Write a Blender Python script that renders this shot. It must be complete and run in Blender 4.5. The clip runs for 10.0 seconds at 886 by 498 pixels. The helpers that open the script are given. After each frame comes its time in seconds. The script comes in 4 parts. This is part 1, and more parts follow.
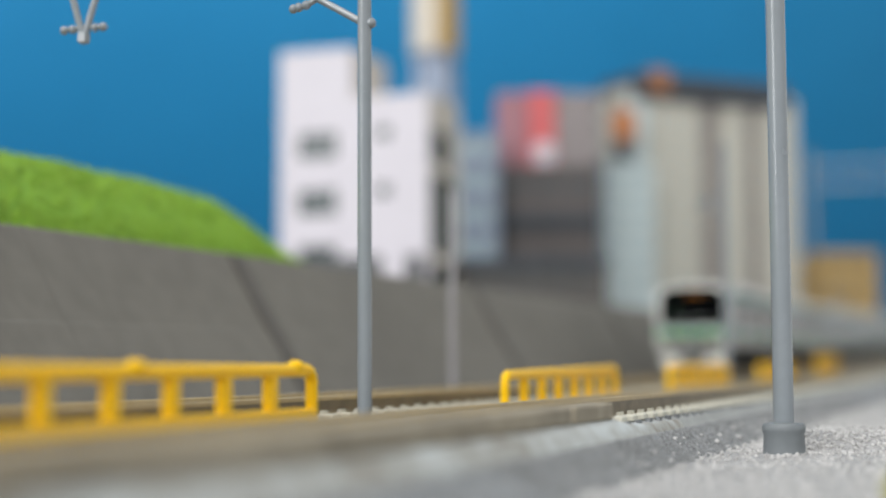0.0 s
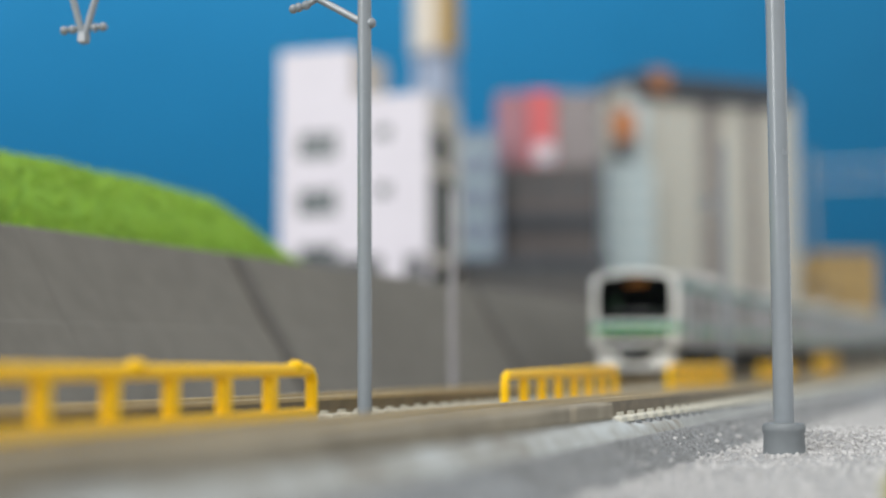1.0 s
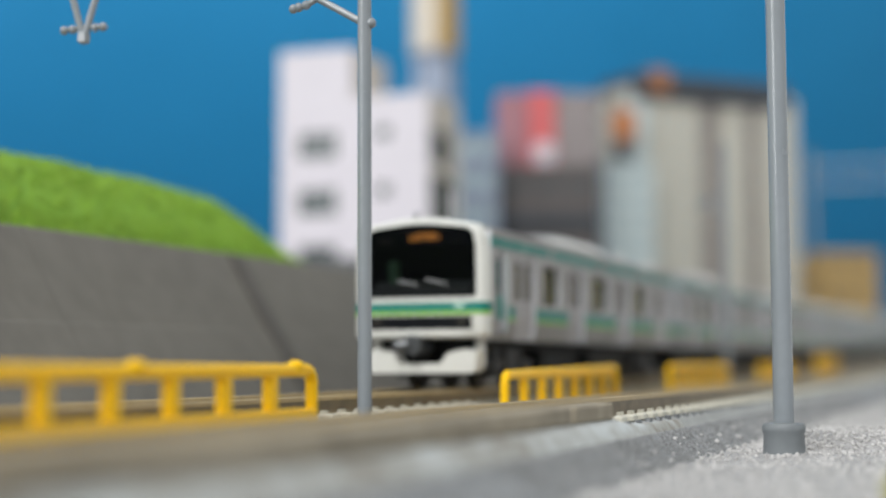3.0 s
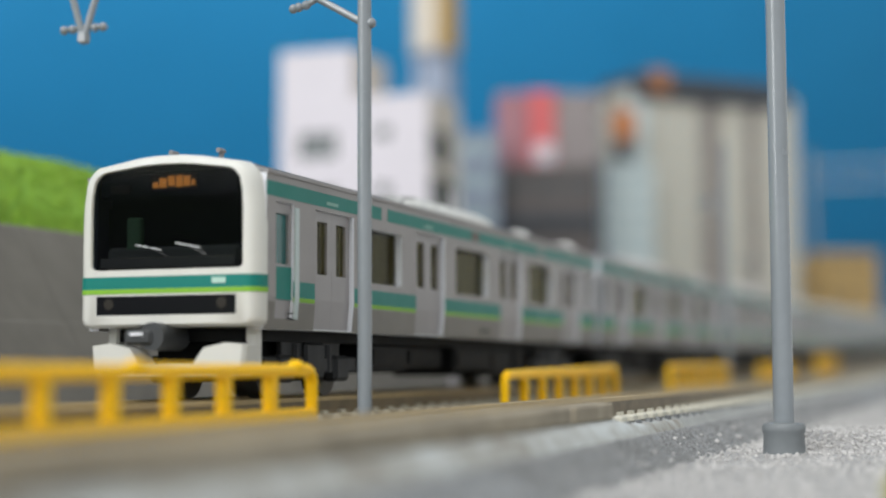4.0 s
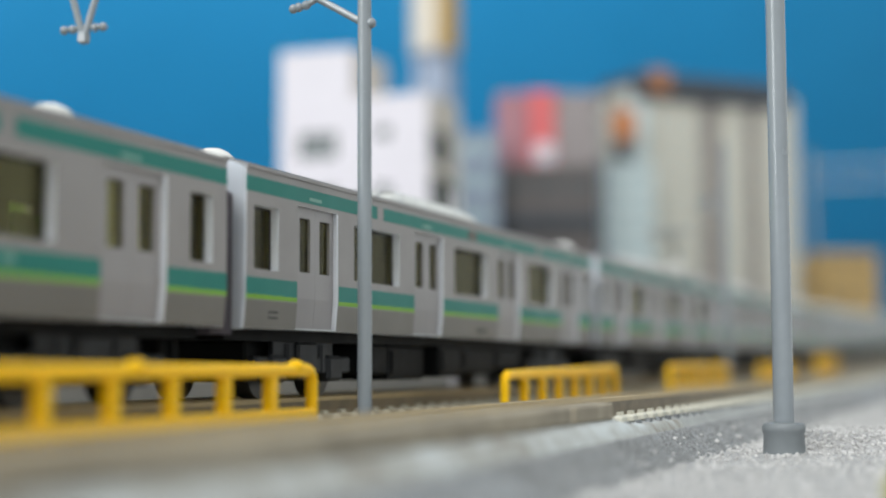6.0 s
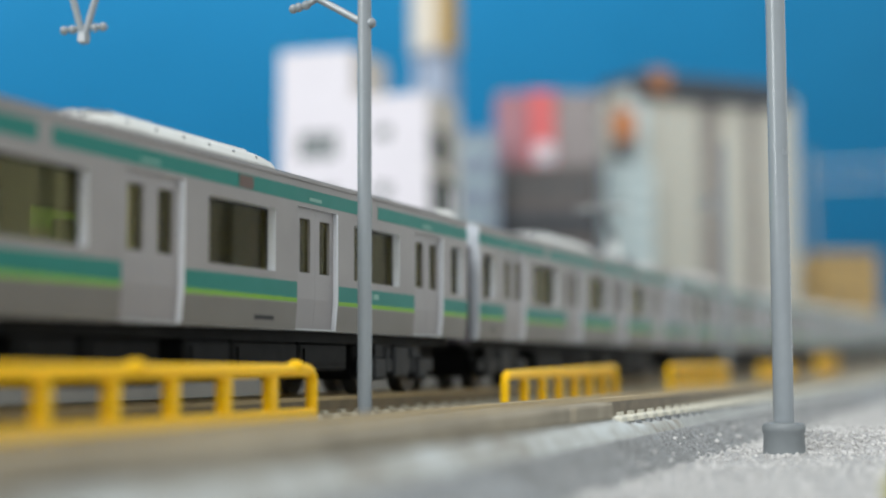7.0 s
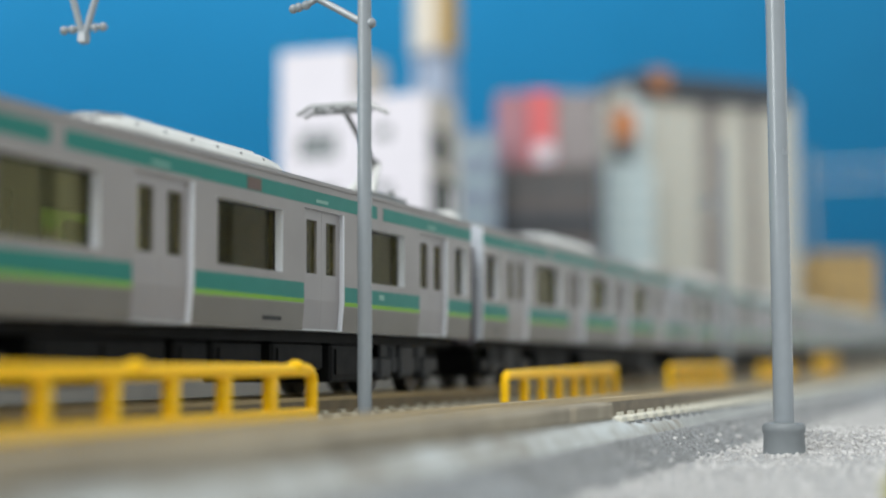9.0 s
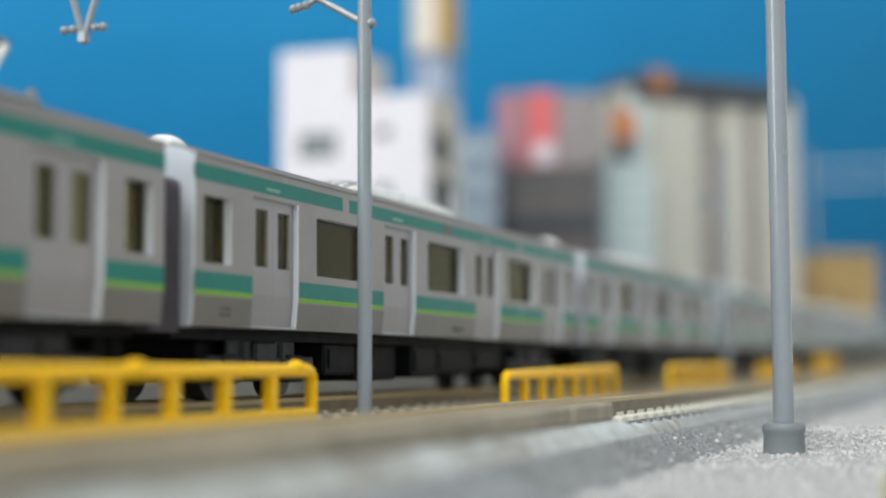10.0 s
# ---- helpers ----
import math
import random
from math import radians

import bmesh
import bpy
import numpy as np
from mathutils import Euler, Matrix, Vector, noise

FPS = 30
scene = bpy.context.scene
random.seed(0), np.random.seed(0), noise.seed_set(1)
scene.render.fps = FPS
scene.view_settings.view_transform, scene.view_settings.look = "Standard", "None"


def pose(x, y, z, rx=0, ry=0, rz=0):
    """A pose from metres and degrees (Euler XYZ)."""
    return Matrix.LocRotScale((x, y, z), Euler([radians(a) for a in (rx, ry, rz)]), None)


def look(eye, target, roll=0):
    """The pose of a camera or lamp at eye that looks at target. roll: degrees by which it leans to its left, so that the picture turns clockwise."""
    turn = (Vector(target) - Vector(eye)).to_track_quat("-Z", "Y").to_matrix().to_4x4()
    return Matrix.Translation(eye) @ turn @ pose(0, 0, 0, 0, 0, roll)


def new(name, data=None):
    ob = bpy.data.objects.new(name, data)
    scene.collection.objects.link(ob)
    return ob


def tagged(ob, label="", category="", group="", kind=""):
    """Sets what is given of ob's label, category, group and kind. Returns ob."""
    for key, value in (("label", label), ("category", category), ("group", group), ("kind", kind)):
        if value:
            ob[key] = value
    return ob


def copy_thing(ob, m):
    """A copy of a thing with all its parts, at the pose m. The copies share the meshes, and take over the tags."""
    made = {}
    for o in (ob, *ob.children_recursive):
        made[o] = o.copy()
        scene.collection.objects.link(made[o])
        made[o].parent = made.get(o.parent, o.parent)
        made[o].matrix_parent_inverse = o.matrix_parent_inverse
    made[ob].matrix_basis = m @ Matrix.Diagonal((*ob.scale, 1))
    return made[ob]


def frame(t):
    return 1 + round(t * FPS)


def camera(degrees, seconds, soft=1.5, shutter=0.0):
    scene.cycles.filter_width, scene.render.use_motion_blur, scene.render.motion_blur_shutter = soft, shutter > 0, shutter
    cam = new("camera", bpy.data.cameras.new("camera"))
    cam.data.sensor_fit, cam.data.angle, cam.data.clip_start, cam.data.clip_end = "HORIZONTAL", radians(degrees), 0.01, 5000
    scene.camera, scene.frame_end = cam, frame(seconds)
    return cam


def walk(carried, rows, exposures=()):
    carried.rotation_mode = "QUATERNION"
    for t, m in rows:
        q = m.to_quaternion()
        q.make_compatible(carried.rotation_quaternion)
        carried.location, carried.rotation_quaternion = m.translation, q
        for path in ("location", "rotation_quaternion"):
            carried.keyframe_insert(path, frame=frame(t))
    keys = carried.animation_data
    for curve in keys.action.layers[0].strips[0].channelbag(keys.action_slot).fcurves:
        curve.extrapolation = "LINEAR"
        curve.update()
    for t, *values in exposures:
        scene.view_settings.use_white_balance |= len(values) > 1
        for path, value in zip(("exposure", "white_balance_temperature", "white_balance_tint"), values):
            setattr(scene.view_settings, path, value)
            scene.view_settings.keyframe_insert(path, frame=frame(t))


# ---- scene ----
# ---- camera: it stands low beside a model railway, 1:150 ----
EYE = Vector((0.0, 0.0, 0.0039))
AIM = EYE + Vector((0.93798, 0.33827, 0.07593))
cam = camera(31.9, 10.0, soft=2.0)
cam.data.dof.use_dof = True
cam.data.dof.focus_distance = 0.161
cam.data.dof.aperture_fstop = 17.0
walk(cam, [(0.0, look(EYE, AIM, -0.26)), (10.0, look(EYE, AIM, -0.26))],
     exposures=[(0.0, 0.0, 6500, 10), (2.7, -0.02, 6500, 10), (4.0, -0.05, 6490, 9.6), (4.5, 0.0, 6460, 8.8), (5.5, 0.10, 6400, 7.6),
                (7.0, 0.14, 6380, 7.2), (10.0, 0.15, 6380, 7.0)])

# ---- light: a room with a large ceiling lamp above the layout ----
world = bpy.data.worlds.new("room_air")
scene.world = world
world.use_nodes = True
world.node_tree.nodes["Background"].inputs[0].default_value = (0.925, 0.955, 0.945, 1)
world.node_tree.nodes["Background"].inputs[1].default_value = 0.84


def area_lamp(name, size_x, size_y, watts, eye, target, colour):
    data = bpy.data.lights.new(name, "AREA")
    data.shape, data.size, data.size_y, data.energy, data.color = "RECTANGLE", size_x, size_y, watts, colour
    lamp = new(name, data)
    lamp.matrix_world = look(eye, target)
    return lamp


tagged(area_lamp("ceiling_lamp", 0.9, 0.9, 52.0, (-1.75, 0.10, 2.15), (0.40, 0.12, 0.0), (1.0, 0.99, 0.97)),
       "large white ceiling lamp shining down on the layout", "ceiling lamp")
tagged(area_lamp("window_light", 0.7, 1.0, 14.0, (-1.55, 1.00, 0.75), (0.40, 0.10, 0.03), (0.96, 0.98, 1.0)),
       "daylight from a room window beside the layout", "window light")

# ---- measures ----
R = 1.0 / 150.0           # model scale
RAIL = 0.0008             # top of the rails
GROUND = -0.0052          # top of the baseboard
NEAR_Y, TRAIN_Y = 0.0428, 0.0755
CANT = 3.0                # degrees by which the near track leans towards the far one


def rise(x):
    """Height that the line has gained at x, where it starts to climb away from the camera."""
    return 0.014 * max(x - 0.17, 0.0) ** 2 if x < 1.3 else 0.0179 + 0.0316 * (x - 1.3)


# ---- materials ----
def material(name, colour, rough=0.5, metal=0.0, vary=0.12, scale=600.0, bump=0.0, second=None, amount=0.5, coat=0.0,
             speck=0.0, speck_scale=2500.0, random_tint=0.0, spec=0.5):
    m = bpy.data.materials.new(name)
    m.use_nodes = True
    n, k = m.node_tree.nodes, m.node_tree.links
    b = n["Principled BSDF"]
    b.inputs["Roughness"].default_value, b.inputs["Metallic"].default_value = rough, metal
    b.inputs["Coat Weight"].default_value = coat
    b.inputs["Specular IOR Level"].default_value = spec
    co = n.new("ShaderNodeTexCoord")
    big = n.new("ShaderNodeTexNoise")
    big.inputs["Scale"].default_value, big.inputs["Detail"].default_value = scale * 0.12, 3
    fine = n.new("ShaderNodeTexNoise")
    fine.inputs["Scale"].default_value, fine.inputs["Detail"].default_value = scale, 5
    k.new(co.outputs["Object"], big.inputs["Vector"])
    k.new(co.outputs["Object"], fine.inputs["Vector"])
    mix = n.new("ShaderNodeMix")
    mix.data_type = "RGBA"
    c2 = second or tuple(c * (1 - vary) for c in colour)
    mix.inputs[6].default_value, mix.inputs[7].default_value = (*colour, 1), (*c2, 1)
    add = n.new("ShaderNodeMath")
    add.operation = "ADD"
    k.new(big.outputs["Fac"], add.inputs[0])
    k.new(fine.outputs["Fac"], add.inputs[1])
    ramp = n.new("ShaderNodeMapRange")
    ramp.inputs[1].default_value, ramp.inputs[2].default_value = 0.8, 1.25
    ramp.inputs[4].default_value = 1.0 if second is None else amount * 2
    k.new(add.outputs[0], ramp.inputs[0])
    k.new(ramp.outputs[0], mix.inputs[0])
    last = mix.outputs[2]
    if speck:
        vor = n.new("ShaderNodeTexVoronoi")
        vor.inputs["Scale"].default_value = speck_scale
        k.new(co.outputs["Object"], vor.inputs["Vector"])
        bw = n.new("ShaderNodeSeparateColor")
        k.new(vor.outputs["Color"], bw.inputs[0])
        rng = n.new("ShaderNodeMapRange")
        rng.inputs[3].default_value, rng.inputs[4].default_value = 1 - speck, 1 + speck
        k.new(bw.outputs[0], rng.inputs[0])
        mul = n.new("ShaderNodeVectorMath")
        mul.operation = "MULTIPLY"
        k.new(last, mul.inputs[0])
        k.new(rng.outputs[0], mul.inputs[1])
        last = mul.outputs[0]
    if random_tint:
        info = n.new("ShaderNodeNewGeometry")
        rng = n.new("ShaderNodeMapRange")
        rng.inputs[3].default_value, rng.inputs[4].default_value = 1 - random_tint, 1 + random_tint
        k.new(info.outputs["Random Per Island"], rng.inputs[0])
        mul = n.new("ShaderNodeVectorMath")
        mul.operation = "MULTIPLY"
        k.new(last, mul.inputs[0])
        k.new(rng.outputs[0], mul.inputs[1])
        last = mul.outputs[0]
    k.new(last, b.inputs["Base Color"])
    rr = n.new("ShaderNodeMapRange")
    rr.inputs[3].default_value, rr.inputs[4].default_value = max(rough - 0.08, 0.02), min(rough + 0.08, 1)
    k.new(fine.outputs["Fac"], rr.inputs[0])
    k.new(rr.outputs[0], b.inputs["Roughness"])
    if bump:
        bu = n.new("ShaderNodeBump")
        bu.inputs["Strength"].default_value, bu.inputs["Distance"].default_value = min(bump, 1.0), 0.0003
        k.new(fine.outputs["Fac"], bu.inputs["Height"])
        k.new(bu.outputs[0], b.inputs["Normal"])
    return m


def glass_material(name, tint, rough=0.05, share=0.22, ior=1.15, body=None):
    m = bpy.data.materials.new(name)
    m.use_nodes = True
    n, k = m.node_tree.nodes, m.node_tree.links
    out, b = n["Material Output"], n["Principled BSDF"]
    b.inputs["Base Color"].default_value = (*(body or [c * 0.35 for c in tint]), 1)
    b.inputs["Roughness"].default_value = rough
    tr = n.new("ShaderNodeBsdfTransparent")
    tr.inputs[0].default_value = (*tint, 1)
    mx = n.new("ShaderNodeMixShader")
    mx.inputs[0].default_value = share
    k.new(tr.outputs[0], mx.inputs[1])
    k.new(b.outputs[0], mx.inputs[2])
    gl = n.new("ShaderNodeBsdfGlossy")
    gl.inputs["Roughness"].default_value = rough
    gl.inputs["Color"].default_value = (0.85, 0.80, 0.56, 1)
    fr = n.new("ShaderNodeFresnel")
    fr.inputs["IOR"].default_value = ior
    top = n.new("ShaderNodeMixShader")
    k.new(fr.outputs[0], top.inputs[0])
    k.new(mx.outputs[0], top.inputs[1])
    k.new(gl.outputs[0], top.inputs[2])
    k.new(top.outputs[0], out.inputs[0])
    return m


def lamp_material(name, colour, strength):
    m = bpy.data.materials.new(name)
    m.use_nodes = True
    b = m.node_tree.nodes["Principled BSDF"]
    b.inputs["Base Color"].default_value = (*colour, 1)
    b.inputs["Emission Color"].default_value = (*colour, 1)
    b.inputs["Emission Strength"].default_value = strength
    return m


BLUE = material("blue_paper", (0.009, 0.260, 0.555), 0.8, vary=0.06, scale=9.0)
BOARD = material("grey_gravel_sheet", (0.37, 0.365, 0.365), 0.9, vary=0.2, scale=1600, bump=0.8, speck=0.22, speck_scale=2600)
STONE = material("light_gravel", (0.50, 0.49, 0.485), 0.85, vary=0.2, scale=900, random_tint=0.25)
BALLAST = material("grey_ballast", (0.245, 0.255, 0.265), 0.85, vary=0.3, scale=2600, bump=0.8, speck=0.4, speck_scale=2000)
SLEEPER = material("pale_concrete_plastic", (0.62, 0.60, 0.51), 0.6, vary=0.18, scale=900)
RAIL_SIDE = material("brown_rail", (0.17, 0.125, 0.065), 0.5, 0.1, vary=0.3, scale=700)
RAIL_HEAD = material("worn_rail_head", (0.42, 0.31, 0.15), 0.45, 0.1, vary=0.2, scale=900)
YELLOW = material("yellow_plastic", (1.0, 0.575, 0.003), 0.40, vary=0.05, scale=300, spec=0.25)
POLE = material("grey_plastic", (0.225, 0.25, 0.272), 0.24, vary=0.08, scale=500, coat=0.35)
# darker than POLE: shading of the foot is put into its colour
POLE_FOOT = material("dull_shaded_grey", (0.175, 0.192, 0.203), 0.55, vary=0.12, scale=700, bump=0.2)
WALL = material("grey_concrete_wall", (0.165, 0.155, 0.136), 0.8, vary=0.18, scale=260, bump=0.3)
RIB = material("dark_wall_rib", (0.112, 0.104, 0.094), 0.8, vary=0.15, scale=300)
GRASS_BASE = material("green_foam", (0.21, 0.40, 0.045), 0.95, vary=0.25, scale=300, bump=1.0)
GRASS = material("grass_fibre", (0.33, 0.53, 0.065), 0.85, vary=0.25, scale=250, random_tint=0.35)
WHITE_BLOCK = material("white_building_plastic", (0.64, 0.605, 0.66), 0.6, vary=0.05, scale=120)
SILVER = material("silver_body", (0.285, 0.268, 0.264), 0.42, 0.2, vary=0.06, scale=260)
# body silver again, darkened and browned for shade on the lower sides
SILVER_SHADE = material("silver_lower_shade", (0.185, 0.173, 0.155), 0.38, 0.35, vary=0.08, scale=260)
DOOR = material("door_silver", (0.31, 0.294, 0.297), 0.42, 0.2, vary=0.05, scale=260)
TRIM = material("pale_trim", (0.56, 0.575, 0.60), 0.4, 0.0, vary=0.05, scale=260)
DOOR_LAMP = material("pale_green_lamp", (0.17, 0.36, 0.30), 0.4, vary=0.05, scale=260)
PALE_BED = material("pale_roadbed_edge", (0.34, 0.35, 0.345), 0.75, vary=0.2, scale=900, bump=0.4)
STAINED_SLAB = material("stained_pale_slab", (0.51, 0.54, 0.545), 0.6, scale=420, bump=0.5, second=(0.24, 0.22, 0.185), amount=0.5)
HANDRAIL = material("pale_cyan_rail", (0.50, 0.58, 0.58), 0.4, vary=0.05, scale=260)
GRAIN = material("ballast_grain", (0.24, 0.245, 0.25), 0.85, vary=0.25, scale=900, random_tint=0.3)
BROWN_BED = material("dusty_brown_bed", (0.30, 0.25, 0.18), 0.85, vary=0.3, scale=900, bump=0.5)
TAN_PLATE = material("tan_crossing_plate", (0.36, 0.31, 0.23), 0.7, vary=0.45, scale=350, bump=0.3)
END_PANEL = material("pale_blue_end_panel", (0.50, 0.53, 0.58), 0.4, 0.0, vary=0.1, scale=260)
# pale colour imitates light on jambs and reveals; also the coupler's pale plate
EDGE = material("lit_jamb_and_plate", (0.70, 0.72, 0.77), 0.4, 0.0, vary=0.05, scale=260)
GREEN = material("emerald_band", (0.008, 0.190, 0.160), 0.45, vary=0.08, scale=300, spec=0.25)
LIME = material("lime_band", (0.22, 0.46, 0.045), 0.45, vary=0.08, scale=300, spec=0.25)
CAB = material("white_cab_mask", (0.64, 0.64, 0.605), 0.35, vary=0.05, scale=200, coat=0.25)
BLACK = material("gloss_black", (0.007, 0.008, 0.010), 0.15, vary=0.2, scale=200, spec=0.25)
UNDER = material("black_underframe", (0.007, 0.0075, 0.008), 0.6, vary=0.35, scale=500, spec=0.12)
BOGIE = material("bogie_grey", (0.026, 0.028, 0.031), 0.55, vary=0.35, scale=500, spec=0.25)
STEEL = material("wheel_steel", (0.06, 0.058, 0.056), 0.45, 0.6, vary=0.2, scale=600)
ROOF = material("grey_roof", (0.24, 0.24, 0.245), 0.6, vary=0.12, scale=300)
COOLER = material("pale_cooler", (0.68, 0.68, 0.66), 0.5, vary=0.08, scale=300)
ARM = material("dark_pantograph_arm", (0.16, 0.16, 0.16), 0.4, 0.4, vary=0.1, scale=300)
PANTO = material("grey_pantograph", (0.27, 0.275, 0.275), 0.4, 0.4, vary=0.1, scale=300)
SEAT = material("green_seat", (0.15, 0.27, 0.055), 0.7, vary=0.15, scale=300)
INSIDE = material("grey_interior", (0.30, 0.28, 0.21), 0.7, vary=0.1, scale=300)
GLASS = glass_material("smoky_glass", (0.76, 0.76, 0.62), share=0.07, ior=1.17, body=(0.30, 0.27, 0.13))
WINDSHIELD = glass_material("dark_windshield", (0.17, 0.19, 0.22), share=0.03, ior=1.08)
ORANGE_LED = lamp_material("orange_sign", (0.85, 0.30, 0.05), 1.6)
DIM_SIGN = material("dim_sign", (0.06, 0.025, 0.012), 0.4, vary=0.3, scale=900)
BELLOWS = material("gangway_rubber", (0.085, 0.075, 0.092), 0.7, vary=0.2, scale=300)
CONSOLE = material("green_console", (0.26, 0.46, 0.20), 0.6, vary=0.15, scale=300)
COUPLER = material("coupler_grey", (0.045, 0.049, 0.053), 0.5, vary=0.3, scale=500)
# teal base colour stands in for what the cab door glass reflects
TEAL_REFLECTION = material("cab_glass_teal_reflection", (0.03, 0.14, 0.14), 0.12, vary=0.2, scale=300)
PALE_MINT = material("pale_mint_emblem", (0.42, 0.62, 0.55), 0.4, vary=0.1, scale=300)
HEADLAMP = material("lamp_lens", (0.035, 0.032, 0.028), 0.15, vary=0.1, scale=300)


# ---- building helpers ----
def finish(name, bm, mat, smooth=False):
    me = bpy.data.meshes.new(name)
    bmesh.ops.recalc_face_normals(bm, faces=bm.faces)
    if smooth:
        for f in bm.faces:
            f.smooth = True
        for e in bm.edges:
            if len(e.link_faces) == 2 and e.calc_face_angle(0) > 0.7:
                e.smooth = False
    bm.to_mesh(me)
    bm.free()
    for one in (mat if isinstance(mat, (list, tuple)) else [mat]):
        me.materials.append(one)
    return me


def part(name, bm, mat, parent=None, label="", smooth=False):
    ob = new(name, bm if isinstance(bm, bpy.types.Mesh) else finish(name, bm, mat, smooth))
    ob.parent = parent
    if label:
        ob["label"] = label
    return ob


def thing(name, m, label, category, group="", kind=""):
    ob = new(name)
    ob.empty_display_size = 0.01
    ob.matrix_world = m
    return tagged(ob, label, category, group, kind)


def box(bm, x0, x1, y0, y1, z0, z1, bevel=0.0, seg=1, index=0):
    v = [bm.verts.new((x, y, z)) for x in (x0, x1) for y in (y0, y1) for z in (z0, z1)]
    fs = [bm.faces.new([v[i] for i in q]) for q in
          ((0, 1, 3, 2), (4, 6, 7, 5), (0, 4, 5, 1), (2, 3, 7, 6), (0, 2, 6, 4), (1, 5, 7, 3))]
    for f in fs:
        f.material_index = index
    if bevel:
        es = list({e for f in fs for e in f.edges})
        bmesh.ops.bevel(bm, geom=es, offset=bevel, segments=seg, profile=0.5, affect="EDGES")
    return bm


def boxed(*a, **k):
    return box(bmesh.new(), *a, **k)


def rod(bm, a, b, r0, r1=None, n=12):
    a, b = Vector(a), Vector(b)
    r1 = r0 if r1 is None else r1
    q = (b - a).to_track_quat("Z", "Y").to_matrix()
    rings = []
    for p, r in ((a, r0), (b, r1)):
        rings.append([bm.verts.new(p + q @ Vector((r * math.cos(i * math.tau / n), r * math.sin(i * math.tau / n), 0))) for i in range(n)])
    for i in range(n):
        bm.faces.new((rings[0][i], rings[0][(i + 1) % n], rings[1][(i + 1) % n], rings[1][i]))
    bm.faces.new(rings[0][::-1])
    bm.faces.new(rings[1])
    return bm


def rodded(*a, **k):
    return rod(bmesh.new(), *a, **k)


def ball(bm, c, r, sx=1.0, sy=1.0, sz=1.0, u=14, v=9):
    bmesh.ops.create_uvsphere(bm, u_segments=u, v_segments=v, radius=r,
                              matrix=Matrix.Translation(c) @ Matrix.Diagonal((sx, sy, sz, 1)))
    return bm


def loft(rings, cap=True):
    bm = bmesh.new()
    vs = [[bm.verts.new(p) for p in ring] for ring in rings]
    n = len(vs[0])
    for a, b in zip(vs, vs[1:]):
        for i in range(n):
            bm.faces.new((a[i], a[(i + 1) % n], b[(i + 1) % n], b[i]))
    if cap:
        bm.faces.new(vs[0][::-1])
        bm.faces.new(vs[-1])
    return bm


# ---- setting ----
def slab(name, label, category, mat, *a, **k):
    return tagged(part(name, boxed(*a, **k), mat), label, category, "", "structure")


slab("ground", "pale grey fine gravel sheet covering the layout board", "ground", BOARD, -0.8, 3.4, -1.3, 3.7, GROUND - 0.018, GROUND)


def backdrop():
    # one bent sheet of blue paper behind and beyond the layout
    line = [(0.55, 3.55), (1.35, 1.95), (1.83, 0.62), (2.053, 0.0)]
    inner = [(x, y) for x, y in line]
    bm = bmesh.new()
    low = [bm.verts.new((x, y, GROUND)) for x, y in inner]
    high = [bm.verts.new((x, y, 1.30)) for x, y in inner]
    for i in range(len(inner) - 1):
        bm.faces.new((low[i], low[i + 1], high[i + 1], high[i]))
    ob = part("backdrop", bm, BLUE, smooth=True)
    ob.modifiers.new("thickness", "SOLIDIFY").thickness = 0.004
    tagged(ob, "plain sky-blue paper backdrop behind the layout", "backdrop", "", "structure")


backdrop()


def roadbed(y, name, cant=0.0):
    near = [(-0.0146, GROUND), (-0.0097, -0.0029), (-0.0088, -0.0020), (-0.0080, -0.0017)]
    prof = (near if cant else [(-0.0125, GROUND), (-0.0098, -0.0022), (-0.0090, -0.0017)]) + [(0.0090, -0.0017), (0.0098, -0.0022), (0.0125, GROUND)]
    rings = [[(x, y + a, z + (rise(x) if z > GROUND else 0) - cant * max(a + 0.0049, 0)) for a, z in prof] for x in [-0.45] + [0.17 + 0.06 * i for i in range(30)]]
    ob = part(name, loft(rings), [BALLAST, PALE_BED if cant else BROWN_BED])
    pale = (1, 2) if cant else (2,)
    for i, f in enumerate(ob.data.polygons):
        if i < (len(rings) - 1) * len(prof) and i % len(prof) in pale:
            f.material_index = 1
    return tagged(ob, "moulded grey ballast roadbed under the rails", "roadbed", "roadbeds", "structure")


def strip(yc, half, z0, z1, chamfer=0.0):
    """A bar along the climbing line, its top edges chamfered."""
    rings = []
    for x in [-0.45] + [0.17 + 0.06 * i for i in range(30)]:
        r = rise(x)
        rings.append([(x, yc - half, z0 + r), (x, yc - half, z1 - chamfer + r), (x, yc - half + chamfer, z1 + r),
                      (x, yc + half - chamfer - 1e-6, z1 + r), (x, yc + half, z1 - chamfer - 1e-6 + r), (x, yc + half, z0 + r)])
    return loft(rings)


